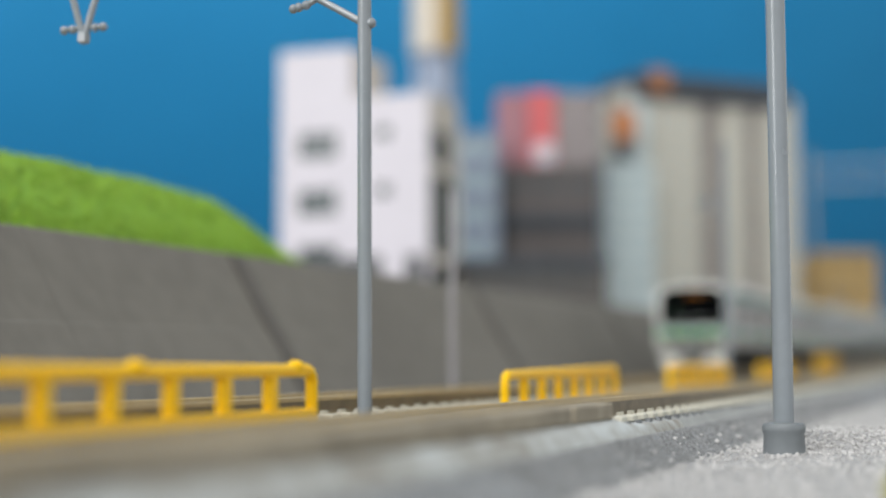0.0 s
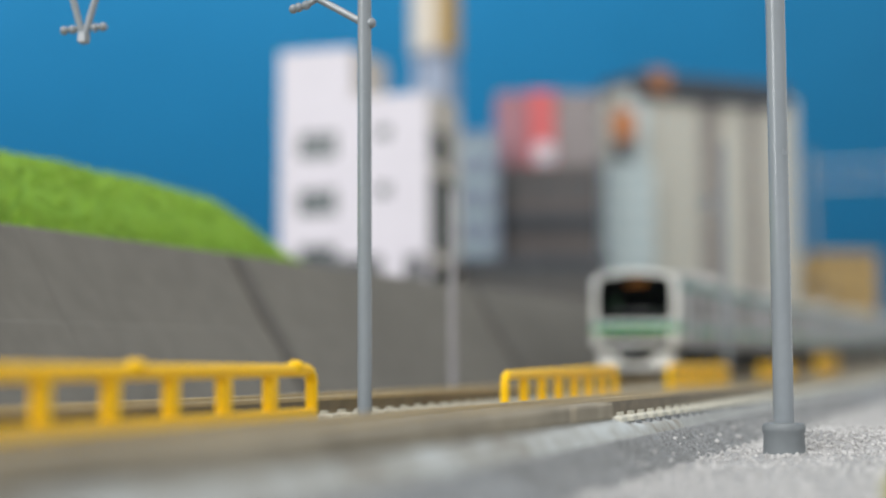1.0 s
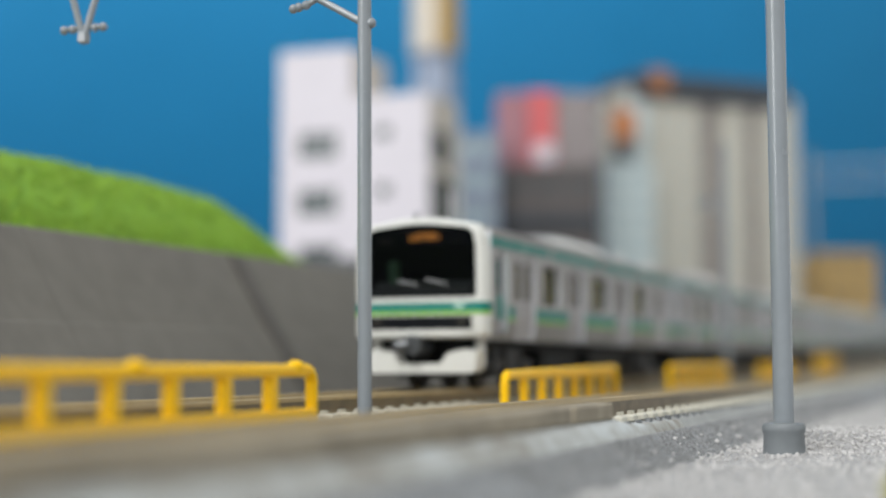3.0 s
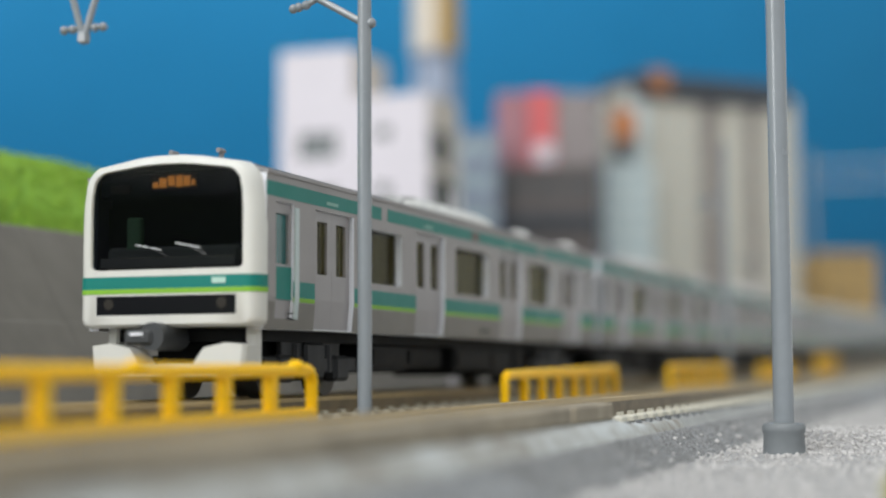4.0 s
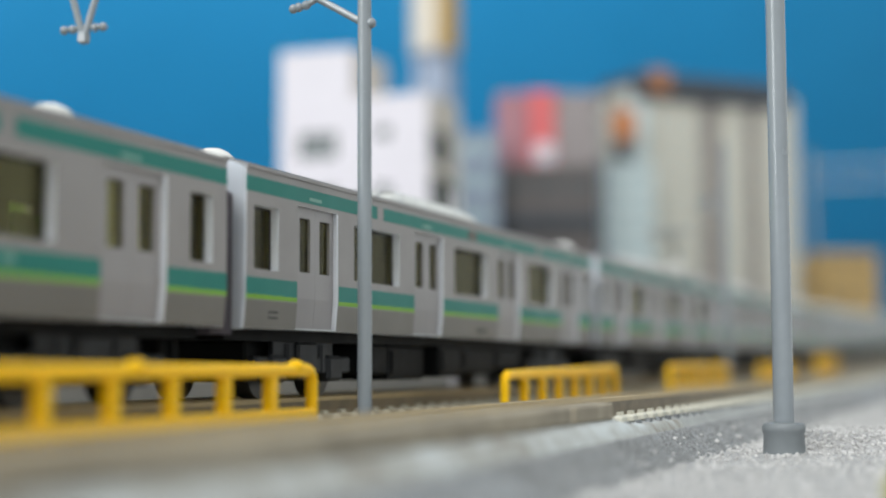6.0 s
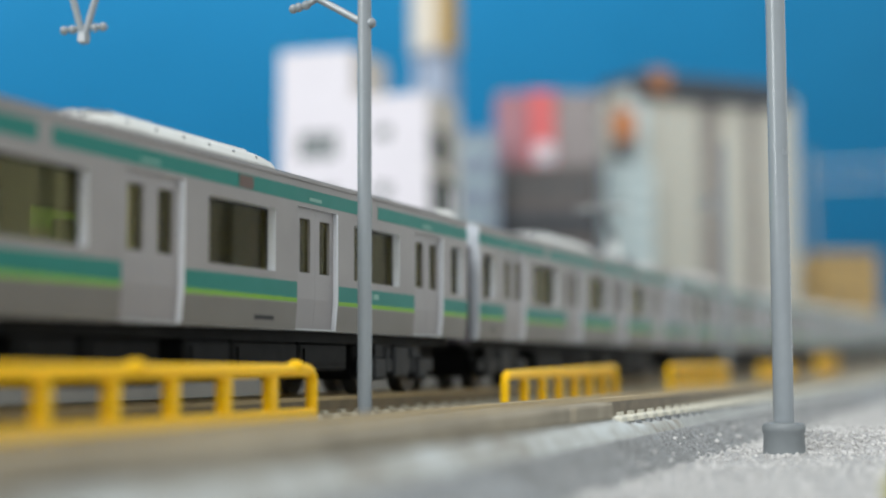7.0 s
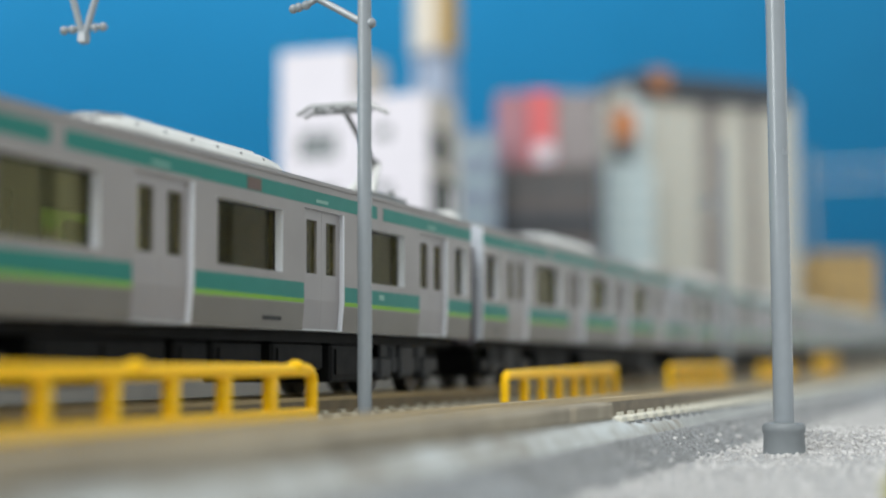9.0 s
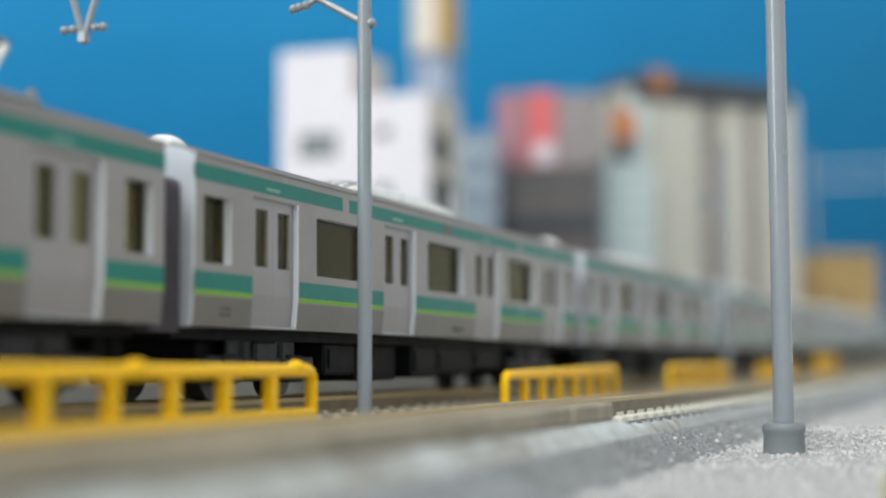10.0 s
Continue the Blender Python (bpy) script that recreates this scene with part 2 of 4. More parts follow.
def track(y, label, cant=0.0):
    t = thing("railway_track", pose(0, y, RAIL - 0.0049 * math.sin(math.radians(cant)), -cant, 0, 0), label, "railway track", "tracks")
    for s in (-1, 1):
        yc = s * 0.0049
        rail = part("rail", strip(yc, 0.0004, -0.0017, -0.0005), RAIL_SIDE, t, "brown rail web")
        part("rail_foot", strip(yc, 0.0008, -0.0021, -0.0017), RAIL_SIDE, rail)
        part("rail_head", strip(yc, 0.00055, -0.0005, 0.0, 0.00012), RAIL_HEAD, rail, "worn shiny rail head")
    bm = boxed(-0.0011, 0.0011, -0.0076, 0.0076, -0.0026, -0.0019, bevel=0.00015)
    me = finish("sleeper", bm, SLEEPER)
    bolt = finish("rail_clip", boxed(-0.0006, 0.0006, -0.00025, 0.00025, -0.0021, -0.00155), SLEEPER)
    for i in range(200):
        p = part("sleeper", me, None, t)
        p.location = (0.02 + i * 0.0048, 0, rise(0.02 + i * 0.0048))
        if i < 95:
            for yy in (-0.0060, -0.0038, 0.0038, 0.0060):
                c = part("rail_clip", bolt, None, p)
                c.location = (0, yy, 0)
    far = bmesh.new()
    for i in list(range(-95, 0)) + list(range(200, 385)):
        x = 0.02 + i * 0.0048
        box(far, x - 0.0011, x + 0.0011, -0.0076, 0.0076, rise(x) - 0.0026, rise(x) - 0.0019)
    tagged(part("far_sleepers", far, SLEEPER, t), kind="stuff")
    return t


def crossing_plate(xa, xb, y0, y1, top):
    ob = part("crossing_plate", boxed(xa, xb, y0, y1, -0.0011 if y0 < 0.036 else -0.0019, top, bevel=0.0002), TAN_PLATE)
    tagged(ob, "flat tan plastic crossing plate along the near rail", "crossing plate", "crossing plates", "structure")


for y0, y1, top in ((0.0347, 0.0371, RAIL - 0.0003), (0.0390, 0.0466, RAIL - 0.0008)):
    for xa, xb in ((-0.300, 0.1283), (0.1296, 0.1434)):
        crossing_plate(xa, xb, y0, y1, top)
slab_face = [(0.0371, -0.0011), (0.0350, -0.0011), (0.0346, -0.0012), (0.0341, -0.0015), (0.0337, -0.0020), (0.0333, -0.0026), (0.0329, -0.0034), (0.0371, -0.0035)]
slab_rings = [[(x, y, z + (-0.0019 - z) * k if z > -0.0019 else z) for y, z in slab_face] for x, k in ((-0.30, 0), (0.1434, 0), (0.1475, 0.45), (0.153, 0.8), (0.170, 1.0))]
base_slab = part("crossing_base", loft(slab_rings), STAINED_SLAB, smooth=True)
tagged(base_slab, "pale grey edge slab under the crossing plates", "crossing slab", "", "structure")


def roadbed_studs():
    bm = bmesh.new()
    for i in range(60):
        x = 0.1480 + 0.0048 * i
        box(bm, x - 0.0006, x + 0.0006, NEAR_Y - 0.0086, NEAR_Y - 0.0081, -0.0020 + rise(x), -0.00145 + rise(x))
    tagged(part("roadbed_studs", bm, BALLAST), "small dark studs along the roadbed edge", "studs", "", "stuff")


roadbed_studs()
roadbed(NEAR_Y, "roadbed_near", math.tan(math.radians(CANT)))
roadbed(TRAIN_Y, "roadbed_far")


# ---- retaining wall and hill ----
def retaining_wall():
    # battered wall of panels, 0.115 m between the dark ribs; it runs on slightly towards the track
    w = thing("retaining_wall", pose(0, 0.1103, GROUND, 0, 0, -1.6), "grey battered concrete retaining wall with dark ribs", "retaining wall",
              "", "structure")
    low, high, back = 0.0, 0.0281, 0.0168
    for i in range(8):
        x0 = -0.1145 + i * 0.1152
        for j in range(2):
            a, b = x0 + j * 0.0576 + 0.00006, x0 + (j + 1) * 0.0576 - 0.00006
            rings = [[(x, 0, low), (x, 0.0092, 0.0150), (x, 0.0096, 0.0152), (x, back, high - 0.0004), (x, back + 0.0004, high), (x, back + 0.006, high), (x, back + 0.006, low)]
                     for x in (a, b)]
            part("wall_panel", loft(rings), WALL, w)
        rings = [[(x, -0.0004, low), (x, back - 0.0006, high - 0.0002), (x, back + 0.001, high + 0.0002), (x, 0.004, low)] for x in (x0 - 0.0019, x0 + 0.0019)]
        part("wall_rib", loft(rings), RIB, w, "dark drain rib between wall panels")


def hill():
    h = thing("grassy_hill", pose(0, 0, GROUND), "bright green flocked grass hill behind the retaining wall", "hill", "", "structure")
    nx, ny = 90, 30
    x0, x1, y0, y1 = -0.10, 0.292, 0.1265, 0.30

    def height(x, y):
        end = min(max((0.290 - x) / 0.034, 0), 1) ** 0.8
        rim = min(max((0.292 - x) / 0.010, 0), 1) ** 0.5
        up = min(max((y - 0.1265) / 0.016, 0), 1)
        up = math.sin(up * math.pi / 2)
        far = min(max((y - 0.1425) / 0.10, 0), 1)
        z = (0.0270 + 0.0004) * rim + (0.0142 * up + 0.0012 * far) * end
        return z + (0.0009 * noise.noise((x * 50, y * 50, 0)) + 0.0004 * noise.noise((x * 240, y * 240, 3))) * (0.3 + 0.7 * up) * rim

    bm = bmesh.new()
    g = [[bm.verts.new((x0 + (x1 - x0) * i / nx, y0 + (y1 - y0) * j / ny, height(x0 + (x1 - x0) * i / nx, y0 + (y1 - y0) * j / ny)))
          for j in range(ny + 1)] for i in range(nx + 1)]
    for i in range(nx):
        for j in range(ny):
            bm.faces.new((g[i][j], g[i + 1][j], g[i + 1][j + 1], g[i][j + 1]))
    rim = [e for e in bm.edges if e.is_boundary]
    out = bmesh.ops.extrude_edge_only(bm, edges=rim)
    for v in out["geom"]:
        if isinstance(v, bmesh.types.BMVert):
            v.co.z = 0.0
    part("foam_mound", bm, GRASS_BASE, h, smooth=True)
    rnd = random.Random(4)
    verts, faces = [], []
    for i in range(42000):
        x, y = rnd.uniform(0.13, x1), y0 + (rnd.random() ** 1.7) * 0.07
        z = height(x, y) - 0.0004
        a, l, w = rnd.uniform(0, math.tau), rnd.uniform(0.0005, 0.0014), 0.00018
        dx, dy = math.cos(a) * w, math.sin(a) * w
        lx, ly = rnd.uniform(-1, 1) * 0.0007, rnd.uniform(-1.2, 0.6) * 0.0007
        n = len(verts)
        verts += [(x - dx, y - dy, z), (x + dx, y + dy, z), (x + lx, y + ly, z + l)]
        faces.append((n, n + 1, n + 2))
    me = bpy.data.meshes.new("grass")
    me.from_pydata(verts, [], faces)
    me.materials.append(GRASS)
    tagged(part("grass", me, GRASS, h), kind="stuff")


retaining_wall()
hill()


# ---- panels with openings, for trains and buildings ----
def pierced(x0, x1, z0, z1, y0, y1, holes, zone=None, reveal=None):
    """A wall from y0 (outside) to y1, with rectangular holes (x0, x1, z0, z1) right through it; zone(z) gives the material slot."""
    xs = sorted({x0, x1, *[c for h in holes for c in h[:2]]})
    cuts = zone[0] if zone else ()
    zs = sorted({z0, z1, *cuts, *[c for h in holes for c in h[2:]]})
    bm, seen = bmesh.new(), {}

    def v(x, y, z):
        key = (round(x, 6), round(y, 6), round(z, 6))
        if key not in seen:
            seen[key] = bm.verts.new((x, y, z))
        return seen[key]

    def solid(i, j):
        if not (0 <= i < len(xs) - 1 and 0 <= j < len(zs) - 1):
            return False
        cx, cz = (xs[i] + xs[i + 1]) / 2, (zs[j] + zs[j + 1]) / 2
        return not any(h[0] < cx < h[1] and h[2] < cz < h[3] for h in holes)

    for i in range(len(xs) - 1):
        for j in range(len(zs) - 1):
            if not solid(i, j):
                continue
            a, b, c, d = xs[i], xs[i + 1], zs[j], zs[j + 1]
            quads = [((a, y0, c), (b, y0, c), (b, y0, d), (a, y0, d)), ((a, y1, c), (a, y1, d), (b, y1, d), (b, y1, c))]
            if not solid(i - 1, j):
                quads.append(((a, y0, c), (a, y0, d), (a, y1, d), (a, y1, c)))
            if not solid(i + 1, j):
                quads.append(((b, y0, c), (b, y1, c), (b, y1, d), (b, y0, d)))
            if not solid(i, j - 1):
                quads.append(((a, y0, c), (a, y1, c), (b, y1, c), (b, y0, c)))
            if not solid(i, j + 1):
                quads.append(((a, y0, d), (b, y0, d), (b, y1, d), (a, y1, d)))
            for i_q, q in enumerate(quads):
                f = bm.faces.new([v(*p) for p in q])
                f.material_index = reveal if reveal and i_q > 1 else zone[1]((c + d) / 2) if zone else 0
    return bm


# ---- the train ----
HW = 1.475 * R
WALL_T = 0.0011
WAIST = 1.62 * R
Z = dict(bottom=1.14 * R, sill=1.98 * R, lintel=2.88 * R, eave=3.385 * R)


def roof_profile(inset=0.0):
    pts = [(-HW + inset, 3.386 * R), (-HW + inset, 3.40 * R), (-HW + 0.06 * R + inset, 3.445 * R), (-HW + 0.22 * R, 3.505 * R), (-0.85 * R, 3.555 * R), (-0.4 * R, 3.585 * R), (0, 3.592 * R)]
    return pts + [(-y, z) for y, z in pts[-2::-1]]


def car_side(car, length, start, doors, windows, cab_door=None, sign=-1):
    y0, y1 = sign * HW, sign * (HW - WALL_T)
    dw = 0.74 * R
    dz0, dz1 = 1.17 * R, 3.0 * R
    holes = [(c - dw, c + dw, dz0, dz1) for c in doors] + [(a, b, Z["sill"], Z["lintel"]) for a, b in windows]
    if cab_door:
        holes.append((cab_door[0], cab_door[1], 1.30 * R, 3.0 * R))
    # below 1.54 R the wall takes the silver with shade in its colour
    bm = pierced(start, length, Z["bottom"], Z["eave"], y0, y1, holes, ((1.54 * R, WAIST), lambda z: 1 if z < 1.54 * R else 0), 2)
    # slot 2 paints the opening reveals pale, as if they caught the light
    side = part("body_side", bm, [SILVER, SILVER_SHADE, EDGE], car, "silver side wall with window openings")
    for a, b in windows:
        part("window_glass", boxed(a, b, *sorted((sign * (HW - 0.00098), sign * (HW - 0.0011))), Z["sill"], Z["lintel"]), GLASS, side)
        f = bmesh.new()
        for q in ((a, b, Z["sill"], Z["sill"] + 0.00012), (a, b, Z["lintel"] - 0.00022, Z["lintel"]), (a, a + 0.00012, Z["sill"], Z["lintel"]), (b - 0.00012, b, Z["sill"], Z["lintel"])):
            box(f, q[0], q[1], *sorted((sign * (HW - 0.00085), sign * (HW - 0.00098))), q[2], q[3])
        part("window_frame", f, BLACK, side, "thin dark window frame")
    yo, yi = sign * (HW - 0.00040), sign * (HW - 0.00085)
    for c in doors:
        d = None
        for k in (-1, 1):
            a, b = sorted((c + k * 0.00001, c + k * dw))
            w0, w1 = sorted((c + k * 0.17 * R, c + k * 0.55 * R))
            bm = pierced(a, b, dz0, dz1, yo, yi, [(w0, w1, 2.02 * R, 2.84 * R)], ((WAIST,), lambda z: 0))
            d = part("door", bm, DOOR, side, "pale grey sliding door leaf")
            part("door_glass", boxed(w0, w1, *sorted((sign * (HW - 0.0007), sign * (HW - 0.0008))), 2.02 * R, 2.84 * R), GLASS, side)
        # added bright strip in place of light on the door's right jamb
        tr = boxed(c + dw - 0.00030, c + dw, *sorted((yo, sign * (HW + 0.00003))), WAIST, dz1)
        box(tr, c + dw - 0.00030, c + dw, *sorted((yo, sign * (HW + 0.00003))), dz0, WAIST)
        part("door_trim", tr, EDGE, side, "pale strip for the lit door jamb")
        part("door_sill", boxed(c - dw, c + dw, *sorted((sign * (HW - 0.0004), sign * (HW + 0.00006))), dz0 - 0.00014, dz0), TRIM, side)
        part("door_lamp", boxed(c - 0.35 * R, c + 0.1 * R, *sorted((sign * HW, sign * (HW + 0.00007))), 3.11 * R, 3.16 * R), DOOR_LAMP, side)
    # waist band between the doors, upper band above them
    cuts = sorted([(c - dw - 0.0002, c + dw + 0.0002) for c in doors] + ([(cab_door[0], cab_door[1])] if cab_door else []))
    x = cab_door[1] if cab_door else start
    cuts = [q for q in cuts if q[0] >= x]
    for a, b in cuts + [(length, length)]:
        if a - x > 0.0004:
            part("green_band", boxed(x, a, *sorted((sign * (HW - 0.0001), sign * (HW + 0.00003))), 1.62 * R, 1.86 * R), GREEN, side, "emerald green waist band")
            part("lime_band", boxed(x, a, *sorted((sign * (HW - 0.0001), sign * (HW + 0.00003))), 1.555 * R, 1.62 * R), LIME, side, "lime green stripe")
        x = b
    x = start
    gaps = [4.80 * R, 14.32 * R]
    for g in gaps + [None]:
        end = g if g else length
        part("upper_band", boxed(x, end, *sorted((sign * (HW - 0.0001), sign * (HW + 0.00003))), 3.065 * R, 3.28 * R), GREEN, side, "emerald green upper band")
        if g:
            x = g + 0.28 * R
    part("destination_sign", boxed(9.55 * R, 9.98 * R, *sorted((sign * HW, sign * (HW + 0.00006))), 3.08 * R, 3.26 * R), BROWN_SIGN, side, "small dark brown destination sign")
    part("side_vent", boxed(10.1 * R, 10.7 * R, *sorted((sign * HW, sign * (HW + 0.00004))), 1.27 * R, 1.33 * R), BOGIE, side, "small dark slot")
    for z in (1.29, 1.37):
        part("car_marking", boxed(start + 0.75 * R, start + 1.05 * R, *sorted((sign * HW, sign * (HW + 0.00003))), z * R, (z + 0.025) * R), BOGIE, side, "tiny dark marking bar")
    part("side_emblem", boxed(14.40 * R, 14.62 * R, *sorted((sign * HW, sign * (HW + 0.00005))), 1.71 * R, 1.80 * R), DOOR_LAMP, side, "small pale emblem on the band")
    part("gutter", boxed(start, length, *sorted((sign * HW, sign * (HW + 0.00016))), 3.385 * R, 3.43 * R), SILVER, side)
    return side


BROWN_SIGN = material("brown_sign", (0.10, 0.05, 0.035), 0.4, vary=0.2, scale=300)


def bogie(car, x):
    b = part("bogie", boxed(x - 1.6 * R, x + 1.6 * R, -0.0055, 0.0055, 0.38 * R, 1.0 * R, bevel=0.0003), UNDER, car, "black bogie")
    for s in (-1, 1):
        f = bmesh.new()
        y = s * 0.0066
        box(f, x - 1.75 * R, x + 1.75 * R, y - 0.0005, y + 0.0005, 0.50 * R, 0.76 * R, bevel=0.0002)
        box(f, x - 1.1 * R, x + 1.1 * R, y - 0.0003, y + 0.0003, 0.74 * R, 0.99 * R, bevel=0.0001)
        box(f, x - 0.35 * R, x + 0.35 * R, y - 0.0008, y + 0.0008, 0.40 * R, 0.98 * R, bevel=0.0003)
        for k in (-1, 1):
            box(f, x + k * 1.05 * R - 0.28 * R, x + k * 1.05 * R + 0.28 * R, y - 0.0009, y + 0.0009, 0.36 * R, 0.78 * R, bevel=0.0004)
            rod(f, (x + k * 0.62 * R, y, 0.5 * R), (x + k * 0.62 * R, y, 0.95 * R), 0.0007, n=10)
        part("side_frame", f, BOGIE, b)
        for k in (-1, 1):
            w = rodded((x + k * 1.05 * R, s * 0.0036, RAIL + 0.0028), (x + k * 1.05 * R, s * 0.0053, RAIL + 0.0028), 0.0028, n=24)
            part("wheel", w, STEEL, b, "steel wheel", smooth=True)


def cooler(car, a, b):
    sec = [(-0.0052, 3.52 * R), (-0.0051, 3.70 * R), (-0.0046, 3.81 * R), (-0.0036, 3.88 * R), (-0.0020, 3.92 * R), (0.0020, 3.92 * R), (0.0036, 3.88 * R), (0.0046, 3.81 * R), (0.0051, 3.70 * R), (0.0052, 3.52 * R)]
    rings = []
    for x, k in ((a, 0.45), (a + 0.0010, 0.72), (a + 0.0030, 0.92), (a + 0.0058, 1.0), (b - 0.0040, 1.0), (b - 0.0016, 0.86), (b, 0.5)):
        rings.append([(x, y * (0.94 + 0.06 * k), 3.52 * R + (z - 3.52 * R) * k) for y, z in sec])
    c = part("roof_cooler", loft(rings), COOLER, car, "pale air-conditioning unit on the roof")
    for y in (-0.0030, -0.0015, 0.0, 0.0015, 0.0030):
        zt = (3.925 if abs(y) < 0.0021 else 3.905) * R
        part("cooler_rib", boxed(a + 0.0060, b - 0.0045, y - 0.00025, y + 0.00025, zt - 0.0006, zt + 0.00015, bevel=0.0001), COOLER, c)
    for y, h in ((-0.0038, 3.87), (-0.0026, 3.905), (-0.0013, 3.92), (0.0, 3.92), (0.0013, 3.92), (0.0026, 3.905), (0.0038, 3.87)):
        slot = []
        for x, k in ((a + 0.0006, 0.62), (a + 0.0010, 0.72), (a + 0.0030, 0.92), (a + 0.0052, 0.985)):
            z = 3.52 * R + (h - 3.52) * R * k + 0.00008
            slot.append([(x, y - 0.00035, z), (x, y + 0.00035, z), (x, y + 0.00035, z - 0.0003), (x, y - 0.00035, z - 0.0003)])
        part("cooler_slot", loft(slot), ROOF, c, "dark louvre slot")
    for i in range(6):
        x = a + 0.0065 + (b - a - 0.012) * i / 5
        part("cooler_seam", boxed(x - 0.00015, x + 0.00015, -0.00485, 0.00485, 3.6 * R, 3.795 * R), ROOF, c)


def vent(car, x):
    part("roof_vent", ball(bmesh.new(), (x, 0.0, 3.66 * R), 0.0023, 1.0, 1.15, 0.85), COOLER, car, "white rounded roof ventilator", smooth=True)


def pantograph(car, x):
    p = part("pantograph", boxed(x - 1.5 * R, x + 0.4 * R, -0.0050, 0.0050, 3.68 * R, 3.76 * R, bevel=0.0001), PANTO, car, "folded-arm pantograph raised from the roof")
    for sx in (-1.3, 0.2):
        for sy in (-1, 1):
            part("insulator", rodded((x + sx * R, sy * 0.0042, 3.52 * R), (x + sx * R, sy * 0.0042, 3.70 * R), 0.0006), COOLER, p)
    knee, head = (x + 0.62 * R, 0, 4.48 * R), (x - 0.94 * R, 0, 5.36 * R)
    low = bmesh.new()
    for sy in (-1, 1):
        rod(low, (x - 0.22 * R, sy * 0.0018, 3.74 * R), (knee[0], sy * 0.0004, knee[2]), 0.00055, 0.0004)
    part("lower_arm", low, COOLER, p, "pale lower arm", smooth=True)
    part("upper_arm", rodded(knee, head, 0.00042, 0.0003), ARM, p, smooth=True)
    part("knee_joint", ball(bmesh.new(), knee, 0.0008), ARM, p, smooth=True)
    shoe = bmesh.new()
    for k in (-1, 1):
        xx = head[0] + k * 0.16 * R
        box(shoe, xx - 0.00028, xx + 0.00028, -0.0038, 0.0038, head[2], head[2] + 0.0004)
        for s in (-1, 1):
            rod(shoe, (xx, s * 0.0037, head[2] + 0.0002), (xx, s * 0.0056, head[2] - 0.0008), 0.00026, n=8)
    for y in (-0.0030, -0.0010, 0.0010, 0.0030):
        rod(shoe, (head[0] - 0.3 * R, y, head[2] - 0.0002), (head[0] + 0.3 * R, y, head[2] - 0.0002), 0.0002, n=6)
    rod(shoe, (head[0], -0.004, head[2] - 0.0006), (head[0], 0.004, head[2] - 0.0006), 0.0002, n=6)
    part("contact_shoe", shoe, PANTO, p)
    part("lightning_arrester", rodded((x + 0.95 * R, -0.0015, 3.5 * R), (x + 0.95 * R, -0.0015, 4.0 * R), 0.0004), PANTO, p)


def lean_in(car):
    # below the waist the sides lean inwards
    for side in car.children:
        if side.name.split(".")[0] not in ("body_side", "end_wall", "cab_door", "handrail"):
            continue
        for ob in (side, *side.children):
            for v in ob.data.vertices:
                if v.co.z < WAIST:
                    v.co.y *= 1 - 0.09 * (WAIST - v.co.z) / HW


def underfloor(car, start, length, seed):
    rnd = random.Random(seed)
    part("underframe", boxed(start + 0.0006, length - 0.0006, -0.0072, 0.0072, 0.98 * R, 1.16 * R), UNDER, car, "black underframe")
    x = 5.0 * R
    while x < 14.2 * R:
        w = rnd.uniform(0.9, 2.4) * R
        lo = rnd.uniform(0.34, 0.56) * R
        y0 = rnd.uniform(0.0066, 0.0080)
        b = part("equipment_box", boxed(x, min(x + w, 14.6 * R), -y0, y0, lo, 0.98 * R, bevel=0.0003), UNDER, car, "black equipment box under the floor")
        part("box_lid", boxed(x + 0.0010, min(x + w, 14.6 * R) - 0.0010, -y0 - 0.0002, -y0, lo + 0.0008, 0.88 * R), UNDER, b)
        x += w + rnd.uniform(0.08, 0.3) * R


def interior(car, start, length, doors):
    part("cabin_floor", boxed(start, length, -HW + WALL_T, HW - WALL_T, 1.16 * R, 1.26 * R), INSIDE, car, "grey floor inside")
    edges = [start + 0.002] + [c + s * 0.85 * R for c in doors for s in (-1, 1)] + [length - 0.001]
    for a, b in zip(edges[0::2], edges[1::2]):
        for s in (-1, 1):
            if b - a > 0.004:
                bm = boxed(a, b, *sorted((s * (HW - WALL_T - 0.0002), s * (HW - WALL_T - 0.0036))), 1.26 * R, 1.62 * R, bevel=0.0003)
                box(bm, a + (b - a) * (0.30 if s > 0 else 0.1), b, *sorted((s * (HW - WALL_T - 0.0002), s * (HW - WALL_T - 0.0012))), 1.62 * R, (2.70 if s > 0 else 1.93) * R, bevel=0.0003)
                part("bench_seat", bm, SEAT, car, "green bench seat")


def roof(car, start, length):
    part("roof", loft([[(x, y, z) for y, z in roof_profile()] for x in (start, length)]), ROOF, car, "grey curved roof", smooth=True)
    for y in (-1.12 * R, 1.12 * R):
        part("roof_rib", boxed(start, length, y - 0.00015, y + 0.00015, 3.515 * R, 3.555 * R), ROOF, car)


